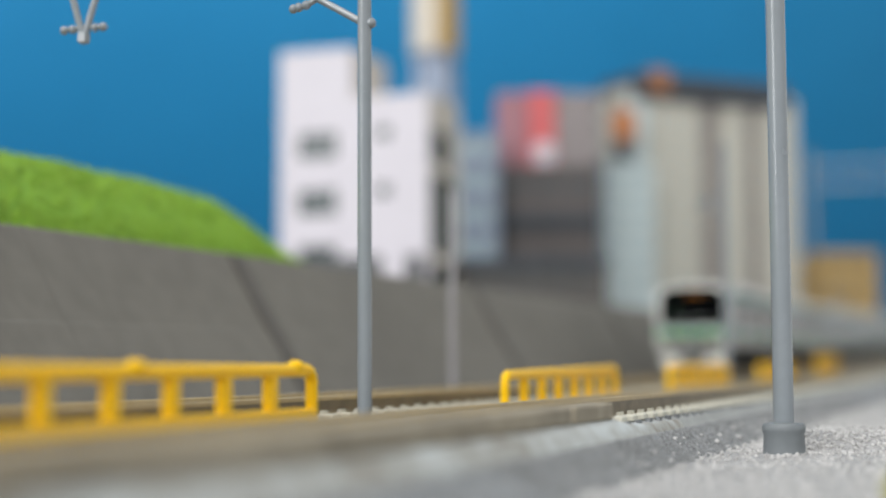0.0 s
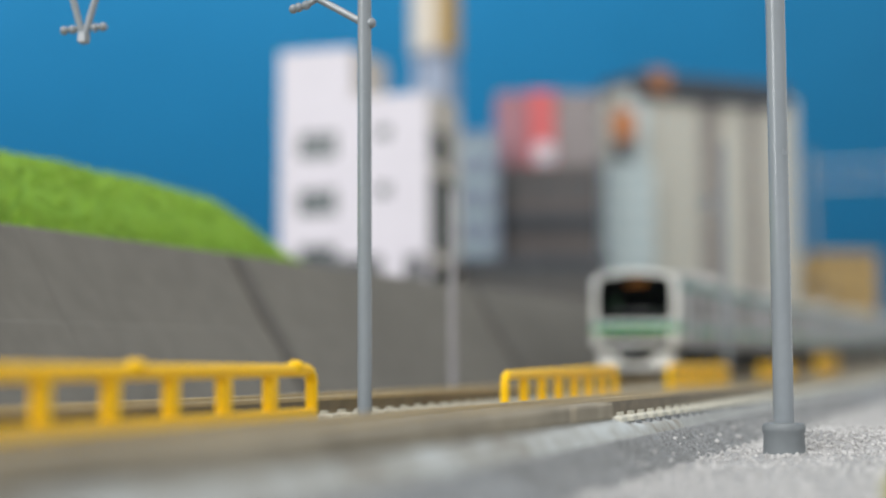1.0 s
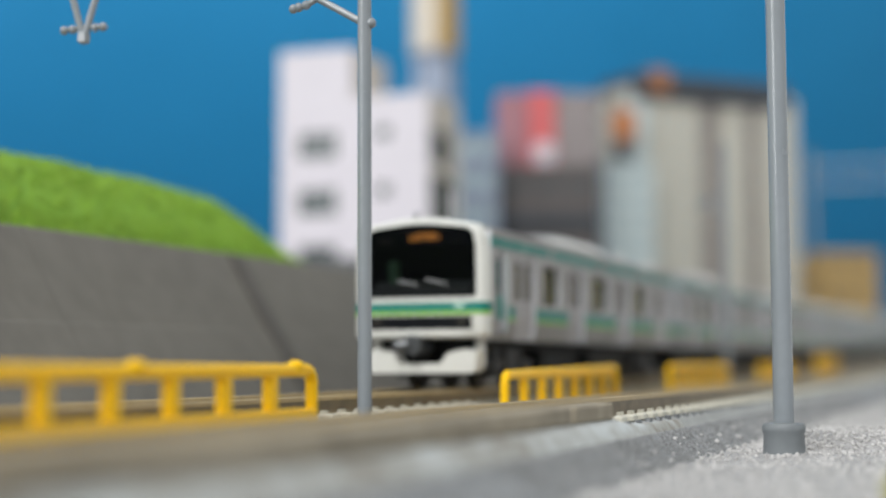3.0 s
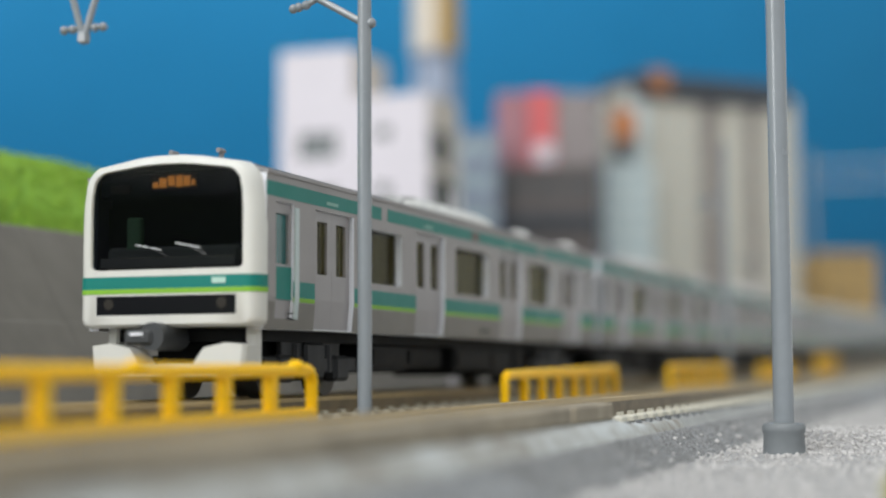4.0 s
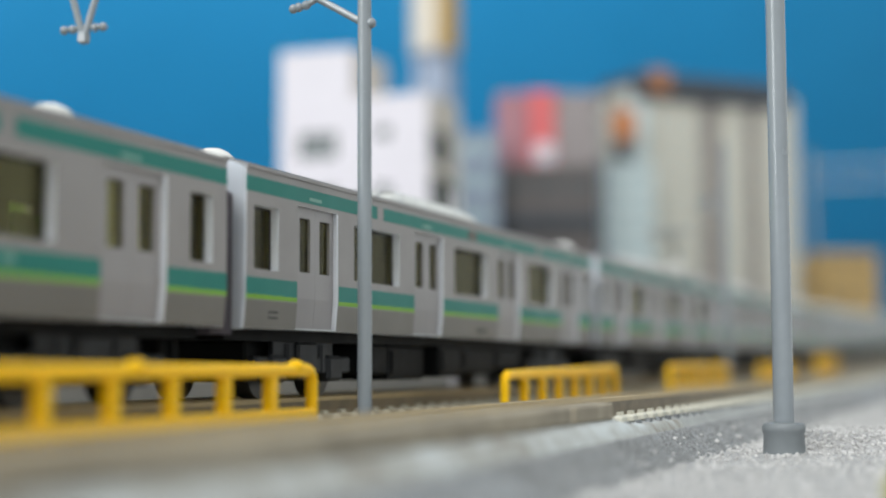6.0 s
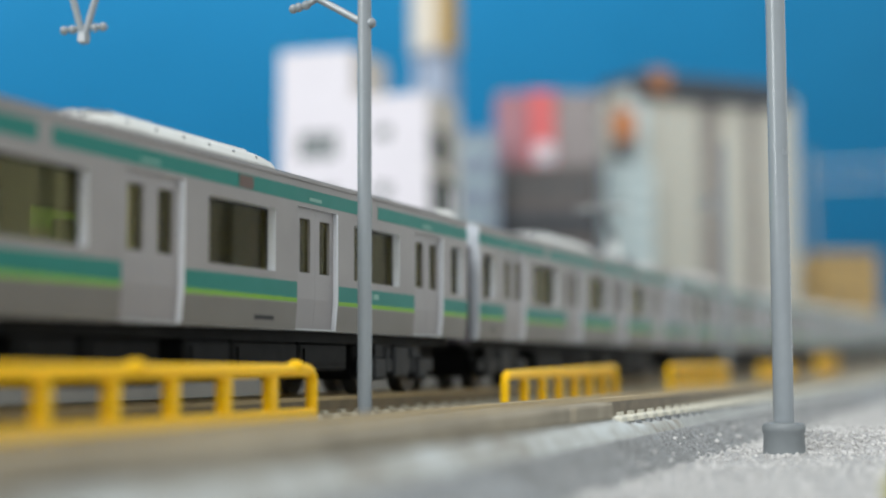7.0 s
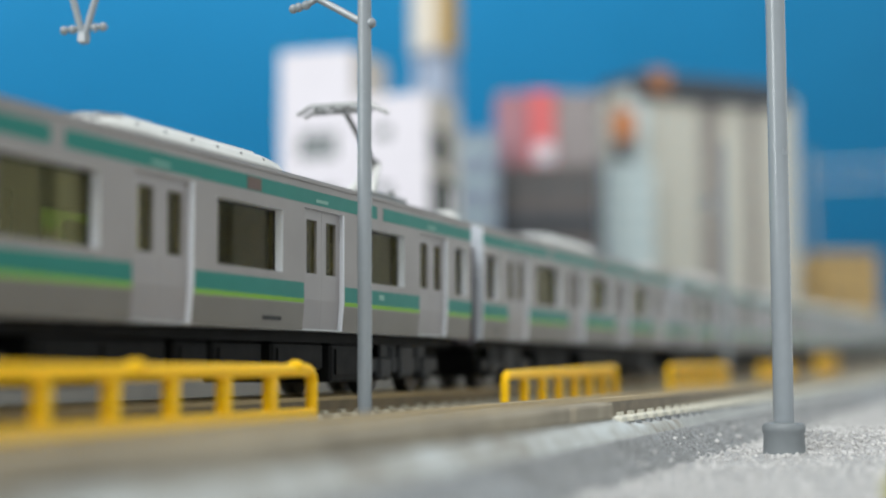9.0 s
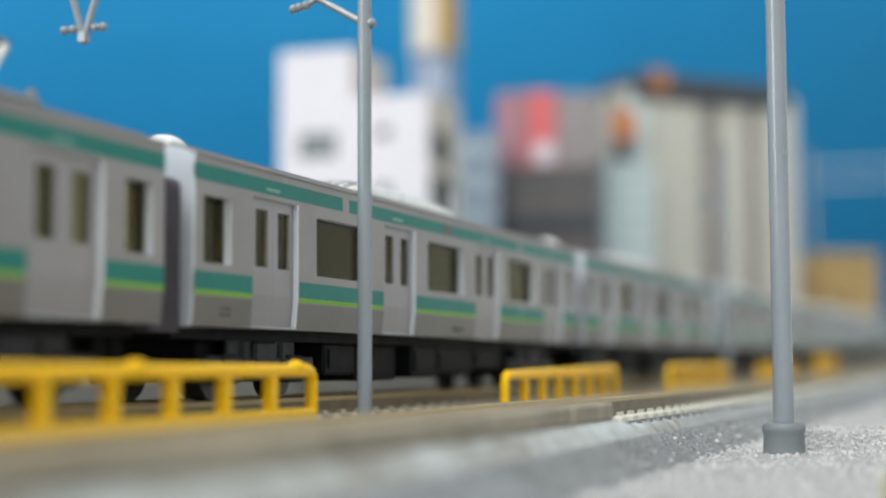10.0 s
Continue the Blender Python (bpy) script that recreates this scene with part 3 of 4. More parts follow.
def end_wall(car, x, sign):
    prof = [(-HW, WAIST), (-HW, Z["bottom"]), (HW, Z["bottom"]), (HW, WAIST)] + [(y, z) for y, z in roof_profile()][::-1]
    t = 0.0012 * sign
    part("end_wall", loft([[(xx, y * 0.985, z * 0.994) for y, z in prof] for xx in (x - sign * 0.00015, x + t)]), END_PANEL, car, "pale end wall")
    g = min(x, x - sign * 0.00255), max(x, x - sign * 0.00255)
    folds = []
    for i in range(8):
        xx, k = x - sign * (0.0001 + i * 0.00035), (0.0086 if i % 2 else 0.0081)
        folds.append([(xx, -k, 1.05 * R), (xx, k, 1.05 * R), (xx, k, 2.90 * R + k * 0.08), (xx, k - 0.0006, 2.96 * R + k * 0.08), (xx, 0.0006 - k, 2.96 * R + k * 0.08), (xx, -k, 2.90 * R + k * 0.08)])
    part("gangway_bellows", loft(folds), BELLOWS, car, "dark grey folded gangway bellows")
    part("coupler", boxed(*g, -0.0030, 0.0030, 0.55 * R, 1.1 * R, bevel=0.0003), UNDER, car, "black coupler between cars")


def middle_car(with_pantograph=False):
    L = 19.22 * R
    c = thing("train_car", pose(0, 0, 0), "silver commuter train car with emerald and lime bands", "train car", "train cars")
    mid = 9.75
    doors = [(mid + k * 4.89) * R for k in (-1.5, -0.5, 0.5, 1.5)]
    wins = [((mid + k * 4.89 - 1.05) * R, (mid + k * 4.89 + 0.95) * R) for k in (-1, 0, 1)] + [(0.24 * R, 1.02 * R), (18.3 * R, 18.95 * R)]
    for s in (-1, 1):
        car_side(c, L, 0.0, doors, wins, None, s)
    roof(c, 0.0, L)
    end_wall(c, 0.0, 1)
    end_wall(c, L, -1)
    underfloor(c, 0.0, L, 7 if with_pantograph else 3)
    interior(c, 0.0, L, doors)
    for x in (2.85, 16.65):
        bogie(c, x * R)
    cooler(c, 6.9 * R, 12.4 * R)
    if with_pantograph:
        pantograph(c, 17.2 * R)
    vent(c, 1.72 * R)
    lean_in(c)
    return c


def lead_car():
    L = 19.40 * R
    c = thing("cab_car", pose(0, 0, 0), "white-fronted silver train cab car with emerald and lime bands", "train cab car", "train cars")
    doors = [2.87 * R, 7.20 * R, 12.16 * R, 17.05 * R]
    wins = [(4.28 * R, 5.75 * R), (8.60 * R, 10.60 * R), (13.45 * R, 15.35 * R), (18.4 * R, 19.0 * R)]
    for s in (-1, 1):
        car_side(c, L, 0.45 * R, doors, wins, (0.76 * R, 1.36 * R), s)
        y = sorted((s * (HW - 0.0003), s * (HW - 0.0007)))
        d = part("cab_door", pierced(0.76 * R, 1.36 * R, 1.30 * R, 3.0 * R, s * (HW - 0.0003), s * (HW - 0.0007), [(0.84 * R, 1.27 * R, 2.1 * R, 2.84 * R)]),
                 DOOR, c, "silver cab door with green band")
        part("cab_door_band", boxed(0.76 * R, 1.36 * R, *sorted((s * (HW - 0.0003), s * (HW - 0.00025))), 1.58 * R, 2.06 * R), GREEN, d, "emerald green band on the cab door")
        part("cab_door_glass", boxed(0.84 * R, 1.27 * R, *sorted((s * (HW - 0.0006), s * (HW - 0.0007))), 2.1 * R, 2.84 * R), TEAL_REFLECTION, d)
        rail = boxed(1.375 * R, 1.485 * R, *sorted((s * (HW - 0.0001), s * (HW + 0.00022))), WAIST, 2.95 * R)
        box(rail, 1.375 * R, 1.485 * R, *sorted((s * (HW - 0.0001), s * (HW + 0.00022))), 1.30 * R, WAIST)
        part("handrail", rail, HANDRAIL, c, "pale cyan handrail")
    roof(c, 0.45 * R, L)
    end_wall(c, L, -1)
    underfloor(c, 0.60 * R, L, 5)
    interior(c, 0.95 * R, L, doors)
    for x in (2.95, 16.75):
        bogie(c, x * R)
    cooler(c, 7.9 * R, 13.4 * R)
    vent(c, 17.35 * R)
    cab_front(c)
    lean_in(c)
    return c


def front_outline(n_side=6):
    """Half outline of the cab front from the bottom centre up to the roof crown, then mirrored."""
    def arc(cy, cz, r, a0, a1, n):
        return [(cy + r * math.cos(math.radians(a0 + (a1 - a0) * i / n)), cz + r * math.sin(math.radians(a0 + (a1 - a0) * i / n))) for i in range(n + 1)]
    half = [(0.4, 1.18), (0.9, 1.18)]
    half += arc(1.475 - 0.11, 1.18 + 0.11, 0.11, -90, 0, 4)
    half += [(1.475, 2.0), (1.475, 2.6), (1.46, 3.0)]
    half += arc(1.43 - 0.42, 3.17, 0.42, 0, 62, 6)
    half += [(0.85, 3.60), (0.5, 3.66), (0.2, 3.685)]
    pts = half + [(-y, z) for y, z in half[::-1]]
    return [(y * R, z * R) for y, z in pts]


def cab_front(c):
    pts = front_outline()
    cz = 2.5 * R

    def ring(x, k, kz):
        return [(x, y * k, cz + (z - cz) * kz) for y, z in pts]
    # rounded front edge, then straight back over the cab
    rings = [ring(0.0, 0.890, 0.965), ring(0.0001, 0.925, 0.978), ring(0.0004, 0.955, 0.988), ring(0.0008, 0.978, 0.996), ring(0.0013, 0.996, 1.001),
             ring(0.0021, 1.003, 1.003), ring(0.0022, 0.99, 0.99)]
    bm = bmesh.new()
    vs = [[bm.verts.new(p) for p in r] for r in rings]
    n = len(pts)
    for a, b in zip(vs, vs[1:]):
        for i in range(n):
            bm.faces.new((a[i], a[(i + 1) % n], b[(i + 1) % n], b[i]))
    # windshield opening, recessed, bridged from the front ring
    inner = [(y / (1.475 * R) * 1.245 * R, (2.01 + (z / R - 1.18) / (3.685 - 1.18) * 1.535) * R) for y, z in pts]
    wz = 2.75 * R
    ring_a = [bm.verts.new((-0.00002, y, z)) for y, z in inner]
    ring_b = [bm.verts.new((0.0006, y * 0.985, wz + (z - wz) * 0.985)) for y, z in inner]
    for a, b in ((vs[0], ring_a), (ring_a, ring_b)):
        for i in range(n):
            bm.faces.new((a[i], b[i], b[(i + 1) % n], a[(i + 1) % n]))
    mask = part("cab_mask", bm, CAB, c, "glossy white cab front mask", smooth=True)
    mask.location.x = 0.0011
    # windshield: dark glass with a black surround behind it
    g = bmesh.new()
    g.faces.new([g.verts.new((0.00030, y * 0.99, wz + (z - wz) * 0.99)) for y, z in inner])
    part("windshield", g, WINDSHIELD, mask, "dark tinted windshield")
    part("windshield_sill", boxed(0.00012, 0.00028, -1.10 * R, 1.10 * R, 2.05 * R, 2.19 * R, bevel=0.00005), BLACK, mask, "black lower windshield edge")
    part("windshield_header", boxed(0.00055, 0.00090, -1.12 * R, 1.12 * R, 3.08 * R, 3.44 * R), BLACK, mask)
    part("destination_display", boxed(0.00036, 0.00050, -0.46 * R, 0.28 * R, 3.16 * R, 3.41 * R, bevel=0.00005), DIM_SIGN, mask, "dark destination display panel")
    for y, w, z0, z1 in ((0.20, 0.09, 3.20, 3.28), (0.08, 0.12, 3.20, 3.34), (-0.06, 0.11, 3.22, 3.37), (-0.19, 0.10, 3.20, 3.37), (-0.31, 0.11, 3.21, 3.36), (-0.42, 0.06, 3.22, 3.30)):
        part("display_bar", boxed(0.00033, 0.00036, (y - w / 2) * R, (y + w / 2) * R, z0 * R, z1 * R), ORANGE_LED, mask, "lit orange bar of the display")
    part("number_display", boxed(0.00036, 0.00050, 0.62 * R, 0.96 * R, 3.14 * R, 3.27 * R, bevel=0.00005), DIM_SIGN, mask, "dim orange number display")
    cabin = boxed(0.0044, 0.0050, -HW * 0.95, HW * 0.95, 1.3 * R, 3.4 * R)
    part("cab_partition", cabin, UNDER, mask, "dark partition behind the driver's desk")
    part("driver_desk", boxed(0.0012, 0.0030, -1.1 * R, 1.1 * R, 1.9 * R, 2.36 * R, bevel=0.0004), INSIDE, mask, "grey driver's desk")
    part("desk_console", boxed(0.0014, 0.0024, 0.55 * R, 0.78 * R, 2.30 * R, 2.80 * R, bevel=0.0002), CONSOLE, mask, "greenish console")
    for y, tip, z in ((0.50, 0.08, 2.375), (-0.15, -0.56, 2.39)):
        w = part("wiper", rodded((0.00014, y * R, z * R), (0.00014, tip * R, (z - 0.08) * R), 0.00007, n=6), TRIM, mask, "thin pale wiper blade")
        part("wiper_arm", rodded((0.00010, (y + tip) / 2 * R, (z - 0.04) * R), (0.00010, (y - 0.52) * R, 2.20 * R), 0.00005, n=6), BLACK, mask, "black wiper arm")
    # bands round the front
    for z0, z1, m_, nm in ((1.735, 1.915, GREEN, "front_green_band"), (1.665, 1.735, LIME, "front_lime_band")):
        prof = [(-0.00006, 0.0), (-0.00006, 0.00876), (0.00006, 0.00914), (0.00036, 0.00944), (0.00076, 0.00967), (0.0013, 0.00985), (0.0021, 0.00993)]
        path = [(x, -y) for x, y in prof[::-1]] + prof[1:]
        b2 = bmesh.new()
        lo = [b2.verts.new((x, y, z0 * R)) for x, y in path]
        hi = [b2.verts.new((x, y, z1 * R)) for x, y in path]
        for i in range(len(path) - 1):
            b2.faces.new((lo[i], lo[i + 1], hi[i + 1], hi[i]))
        band = part(nm, b2, m_, mask)
        band.modifiers.new("thickness", "SOLIDIFY").thickness = 0.00006
    part("headlamp_panel", boxed(-0.00010, 0.0004, -1.14 * R, 1.14 * R, 1.355 * R, 1.635 * R, bevel=0.0001), BLACK, mask, "black lamp strip")
    for y in (-0.92, 0.92):
        part("headlamp", rodded((-0.00016, y * R, 1.515 * R), (0.0, y * R, 1.515 * R), 0.00055), HEADLAMP, mask, "round headlamp lens")
    part("logo_plate", boxed(-0.00014, 0.0, -0.98 * R, -0.76 * R, 1.79 * R, 1.88 * R, bevel=0.00004), PALE_MINT, mask, "small pale green emblem")
    # skirt and coupler below the mask
    outline = [(-1.26, 0.92), (-1.22, 0.52), (-1.12, 0.46), (1.12, 0.46), (1.22, 0.52), (1.26, 0.92), (0.98, 0.95), (0.62, 0.88), (0.45, 0.66), (-0.45, 0.66), (-0.62, 0.88), (-0.98, 0.95)]
    skirt = loft([[(x, y * R * k, z * R) for y, z in outline] for x, k in ((0.0002, 0.97), (0.0006, 1.0), (0.0034, 1.0))])
    s = part("skirt", skirt, CAB, c, "white front skirt")
    s.location.x = 0.0012
    for y in (-1.14, 1.14):
        part("skirt_stay", boxed(0.0030, 0.0043, y * R - 0.0006, y * R + 0.0006, 0.60 * R, 1.24 * R, bevel=0.0002), CAB, s)
    k = bmesh.new()
    rod(k, (-0.0012, 0.0006, 1.04 * R), (0.004, 0.0006, 1.04 * R), 0.00135, n=20)
    box(k, -0.0016, 0.0006, 0.0004, 0.0034, 0.92 * R, 1.14 * R, bevel=0.0003)
    cp = part("coupler", k, COUPLER, c, "dark grey round coupler")
    cp.location.x = 0.0008
    part("coupler_face", boxed(-0.0018, -0.0016, 0.0012, 0.0026, 1.05 * R, 1.10 * R), EDGE, cp)
    for y, x in ((-0.40, 1.1), (0.40, 1.1)):
        a = rod(bmesh.new(), (x * R, y * R, 3.62 * R), (x * R, y * R, 3.82 * R), 0.00026)
        rod(a, (x * R - 0.0007, y * R, 3.83 * R), (x * R + 0.0005, y * R, 3.83 * R), 0.00026)
        part("roof_horn", a, ROOF, c, "small roof whistle cover")


cars = [lead_car()]
plain = middle_car()
cars.append(plain)
panto_car = middle_car(True)
for i in range(2, 10):
    cars.append(panto_car if i == 2 else copy_thing(plain, pose(0, 0, 0)))


# ---- catenary poles ----
def pole_left():
    # standing between the tracks, its bracket reaches over the far track
    p = thing("catenary_pole", pose(0.1408, 0.0590, GROUND), "slim grey plastic catenary pole with bracket between the tracks", "catenary pole", "catenary poles")
    mast = part("mast", rodded((0, 0, 0), (0, 0, 0.062), 0.00072, 0.00068, n=20), POLE, p, smooth=True)
    part("mast_foot", rodded((0, 0, 0), (0, 0, 0.0030), 0.0014, 0.0013, n=20), POLE, p, smooth=True)
    zt = 0.0433
    part("clamp", ball(bmesh.new(), (0, -0.0007, zt), 0.00055), POLE, mast, smooth=True)
    part("brace", rodded((0, 0, zt), (0, 0.0062, zt + 0.0036), 0.00038, 0.00036), POLE, p, smooth=True)
    part("bracket_arm", rodded((0, 0, zt + 0.0052), (0, 0.0066, zt + 0.0023), 0.0003), POLE, p, smooth=True)
    ins = bmesh.new()
    for y in (0.0064, 0.0072, 0.0078):
        ball(ins, (0, y, zt + 0.0024 - (y - 0.0064) * 0.2), 0.00048)
    rod(ins, (0, 0.0056, zt + 0.0026), (0, 0.0078, zt + 0.0021), 0.00022)
    part("insulator", ins, POLE, p, "grey moulded insulators", smooth=True)
    # beam out above, from which the hanger with its insulators drops over the far track
    beam = rodded((0, 0, 0.058), (-0.0177, 0.0210, 0.058), 0.0006)
    part("beam", beam, POLE, p, smooth=True)
    h = Vector((0.1231 - 0.1408, 0.0800 - 0.0590, 0.0346 - GROUND))
    v = bmesh.new()
    r = Vector((0.34, -0.94, 0))
    for k in (-1, 1):
        rod(v, h, h + r * (k * 0.0055) + Vector((0, 0, 0.0200)), 0.00034)
    box(v, h.x - 0.00045, h.x + 0.00045, h.y - 0.00045, h.y + 0.00045, h.z - 0.0004, h.z + 0.0007, bevel=0.0001)
    part("hanger", v, POLE, p, "V-shaped grey hanger", smooth=True)
    ins = bmesh.new()
    for k in (-1.85, -1.05, 1.05, 1.85):
        ball(ins, h + r * (k * 0.00098) + Vector((0, 0, 0.0010 + k * 0.00009)), 0.00042)
    rod(ins, h + r * -0.0016 + Vector((0, 0, 0.00095)), h + r * 0.0016 + Vector((0, 0, 0.00125)), 0.0002)
    part("insulator", ins, POLE, p, smooth=True)


def pole_right():
    p = thing("catenary_pole", pose(0.1642, 0.0217, GROUND, 0, 0, 0), "grey plastic catenary pole on a round base in gravel", "catenary pole", "catenary poles")
    part("mast", rodded((0, 0, 0.002), (0, 0, 0.068), 0.00107, 0.00100, n=24), POLE, p, smooth=True)
    b = loft([[(r * math.cos(i * math.tau / 28), r * math.sin(i * math.tau / 28), z) for i in range(28)] for r, z in
              ((0.0023, -0.0006), (0.0022, 0.0), (0.00208, 0.0020), (0.00222, 0.0023), (0.00222, 0.0028), (0.00205, 0.0031), (0.0011, 0.0032))])
    part("pole_base", b, POLE_FOOT, p, "round tapered grey foot", smooth=True)


def pole_far():
    # the next one in the row between the tracks
    p = thing("catenary_pole", pose(0.3535, 0.0590, GROUND), "slim grey plastic catenary pole between the tracks beyond the fences", "catenary pole", "catenary poles")
    part("mast", rodded((0, 0, 0), (0, 0, 0.060), 0.00072, 0.00066, n=16), POLE, p, smooth=True)
    part("mast_foot", rodded((0, 0, 0), (0, 0, 0.0030), 0.0014, 0.0013, n=16), POLE, p, smooth=True)
    part("brace", rodded((0, 0, 0.0433), (0, 0.0062, 0.0469), 0.00038, 0.00036), POLE, p, smooth=True)
    part("bracket_arm", rodded((0, 0, 0.0485), (0, 0.0066, 0.0456), 0.0003), POLE, p, smooth=True)


pole_left()
pole_right()
pole_far()


# ---- yellow fences between the tracks ----
def fence(x0, x1, bars, top0, top1, low):
    f = thing("safety_fence", pose(x0, 0.0590, 0), "bright yellow plastic safety fence between the tracks", "fence", "yellow fences")
    L = x1 - x0
    t = 0.00055

    def top(x):
        return top0 + (top1 - top0) * x / L

    rad = 0.0012
    path = [(0.0, GROUND), (0.0, top0 - rad)]
    path += [(rad - rad * math.cos(a), top0 - rad + rad * math.sin(a)) for a in (0.5, 1.0, 1.57)]
    path += [(L - rad + rad * math.sin(a), top1 - rad + rad * math.cos(a)) for a in (0.0, 0.57, 1.07)]
    path += [(L, top1 - rad), (L, GROUND)]
    half = 0.00056
    bm = bmesh.new()
    for (xa, za), (xb, zb) in zip(path, path[1:]):
        rod(bm, (xa, 0, za), (xb, 0, zb), half, n=10)
        ball(bm, (xb, 0, zb), half, u=10, v=6)
    part("outer_frame", bm, YELLOW, f, smooth=True)
    part("top_bar", boxed(rad, L - rad, -t, t, min(top0, top1) - 0.0006, min(top0, top1) - 0.0001, bevel=0.0002), YELLOW, f)
    part("bottom_bar", boxed(0, L, -t * 1.06, t * 1.06, low - 0.0003, low + 0.0008, bevel=0.0002), YELLOW, f)
    for i in range(1, bars):
        x = L * i / bars
        part("picket", boxed(x - 0.00072, x + 0.00072, -t * 0.92, t * 0.92, GROUND if i % 2 == 0 else low, top(x) - 0.0004, bevel=0.0002), YELLOW, f)
    for x in (L - 0.0034, L - 0.0304):
        if x > 0 and x0 < 0.1:
            part("cap", ball(bmesh.new(), (x, 0, top(x) + 0.0003), 0.0009, 1.3, 0.8, 0.65), YELLOW, f, smooth=True)


fence(0.0695, 0.1284, 7, 0.0037, 0.0037, -0.0005)
fence(0.1862, 0.2450, 7, 0.0029, 0.0036, -0.0021)
fence(0.2880, 0.3520, 7, 0.0037, 0.0040, 0.0000)
fence(0.4030, 0.4700, 7, 0.0040, 0.0045, 0.0004)
fence(0.5300, 0.5960, 7, 0.0066, 0.0070, 0.0016)


# ---- buildings ----
WIN_DARK = material("dark_window", (0.012, 0.032, 0.032), 0.15, vary=0.3, scale=200)
SOOT = material("dark_shop", (0.10, 0.105, 0.11), 0.5, vary=0.3, scale=120)
GREYBLUE = material("grey_blue_block", (0.23, 0.275, 0.355), 0.5, vary=0.15, scale=120)
BROWN_BLOCK = material("brown_grey_block", (0.115, 0.100, 0.098), 0.6, vary=0.2, scale=120)
RED_PANEL = material("red_panel", (0.62, 0.13, 0.135), 0.5, vary=0.1, scale=120)
PALE_RED = material("faded_red_panel", (0.36, 0.17, 0.20), 0.5, vary=0.15, scale=120)
GREY_PANEL = material("mauve_grey_panel", (0.27, 0.235, 0.235), 0.55, vary=0.12, scale=120)
BEIGE = material("beige_block", (0.53, 0.505, 0.44), 0.6, vary=0.1, scale=120)
WING_WALL = material("pale_wing_wall", (0.60, 0.68, 0.69), 0.4, vary=0.15, scale=150)
PALE_GLASS = material("pale_blue_glass", (0.42, 0.53, 0.56), 0.25, vary=0.18, scale=150)
WING_PANE = material("wing_pane", (0.50, 0.62, 0.66), 0.2, vary=0.25, scale=200)
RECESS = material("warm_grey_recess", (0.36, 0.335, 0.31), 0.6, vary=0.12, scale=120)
DARK_ROOF = material("dark_roof", (0.05, 0.06, 0.075), 0.6, vary=0.2, scale=120)
ORANGE = material("orange_sign_panel", (0.55, 0.19, 0.05), 0.5, vary=0.1, scale=120)
# ORANGE made browner and darker, since the roof sign lies in shade
SHADED_ORANGE = material("shaded_orange_panel", (0.34, 0.15, 0.07), 0.6, vary=0.15, scale=120)
TAN = material("tan_block", (0.46, 0.31, 0.12), 0.6, vary=0.15, scale=120)
CREAM = material("cream_panel", (0.66, 0.60, 0.52), 0.5, vary=0.08, scale=120)
# white block's side as it looks shaded, warmer and duller than WHITE_BLOCK
SHADED_SIDE = material("warm_shaded_white_wall", (0.60, 0.55, 0.49), 0.6, vary=0.08, scale=120)
TOWER_BLUE = material("grey_blue_tower", (0.36, 0.42, 0.54), 0.4, vary=0.12, scale=120)


def faced(b, name, mat, w, z0, z1, turn, holes, glass, label="", t=0.0016):
    """One outside wall of a building, pierced for its windows; turn is its pose under the building."""
    ob = part(name, pierced(0, w, z0, z1, 0, t, holes), mat, b, label)
    ob.matrix_local = turn
    for h in holes:
        win = part("window", boxed(h[0], h[1], t * 0.6, t * 0.75, h[2], h[3]), glass, ob, "dark window glass")
        f = bmesh.new()
        e = 0.0004
        for q in ((h[0], h[1], h[2], h[2] + e), (h[0], h[1], h[3] - e, h[3]), (h[0], h[0] + e, h[2] + e, h[3] - e), (h[1] - e, h[1], h[2] + e, h[3] - e),
                  ((h[0] + h[1] - e) / 2, (h[0] + h[1] + e) / 2, h[2] + e, h[3] - e)):
            box(f, q[0], q[1], t * 0.3, t * 0.58, q[2], q[3])
        part("window_frame", f, glass if glass is WIN_DARK else mat, ob)
    return ob


def block(b, mat, x0, w, y0, d, z0, z1, front=(), right=(), left=(), glass=None, roof_mat=None, right_mat=None):
    """Four walls and a flat roof with a parapet; local x along the front, y away from it."""
    g = glass or WIN_DARK
    faced(b, "front_wall", mat, w, z0, z1, pose(x0, y0, 0), front, g)
    t = 0.0016   # the side walls butt against the front and back walls
    right, left = ([(p - t, q - t, lo, hi) for p, q, lo, hi in side] for side in (right, left))
    faced(b, "side_wall", right_mat or mat, d - 2 * t, z0, z1, pose(x0 + w, y0 + t, 0, 0, 0, 90), right, g)
    faced(b, "side_wall", mat, d - 2 * t, z0, z1, pose(x0, y0 + d - t, 0, 0, 0, -90), left, g)
    faced(b, "back_wall", mat, w, z0, z1, pose(x0 + w, y0 + d, 0, 0, 0, 180), (), g)
    part("roof", boxed(x0 + 0.0017, x0 + w - 0.0017, y0 + 0.0017, y0 + d - 0.0017, z1 - 0.004, z1 - 0.002), roof_mat or mat, b)


def grid(w, z0, z1, nx, nz, fw=0.6, fh=0.5, side=0.08):
    out = []
    for i in range(nx):
        for j in range(nz):
            cx = w * side + w * (1 - 2 * side) * (i + 0.5) / nx
            cz = z0 + (z1 - z0) * (j + 0.5) / nz
            hw, hz = w * (1 - 2 * side) / nx * fw / 2, (z1 - z0) / nz * fh / 2
            out.append((cx - hw, cx + hw, cz - hz, cz + hz))
    return out


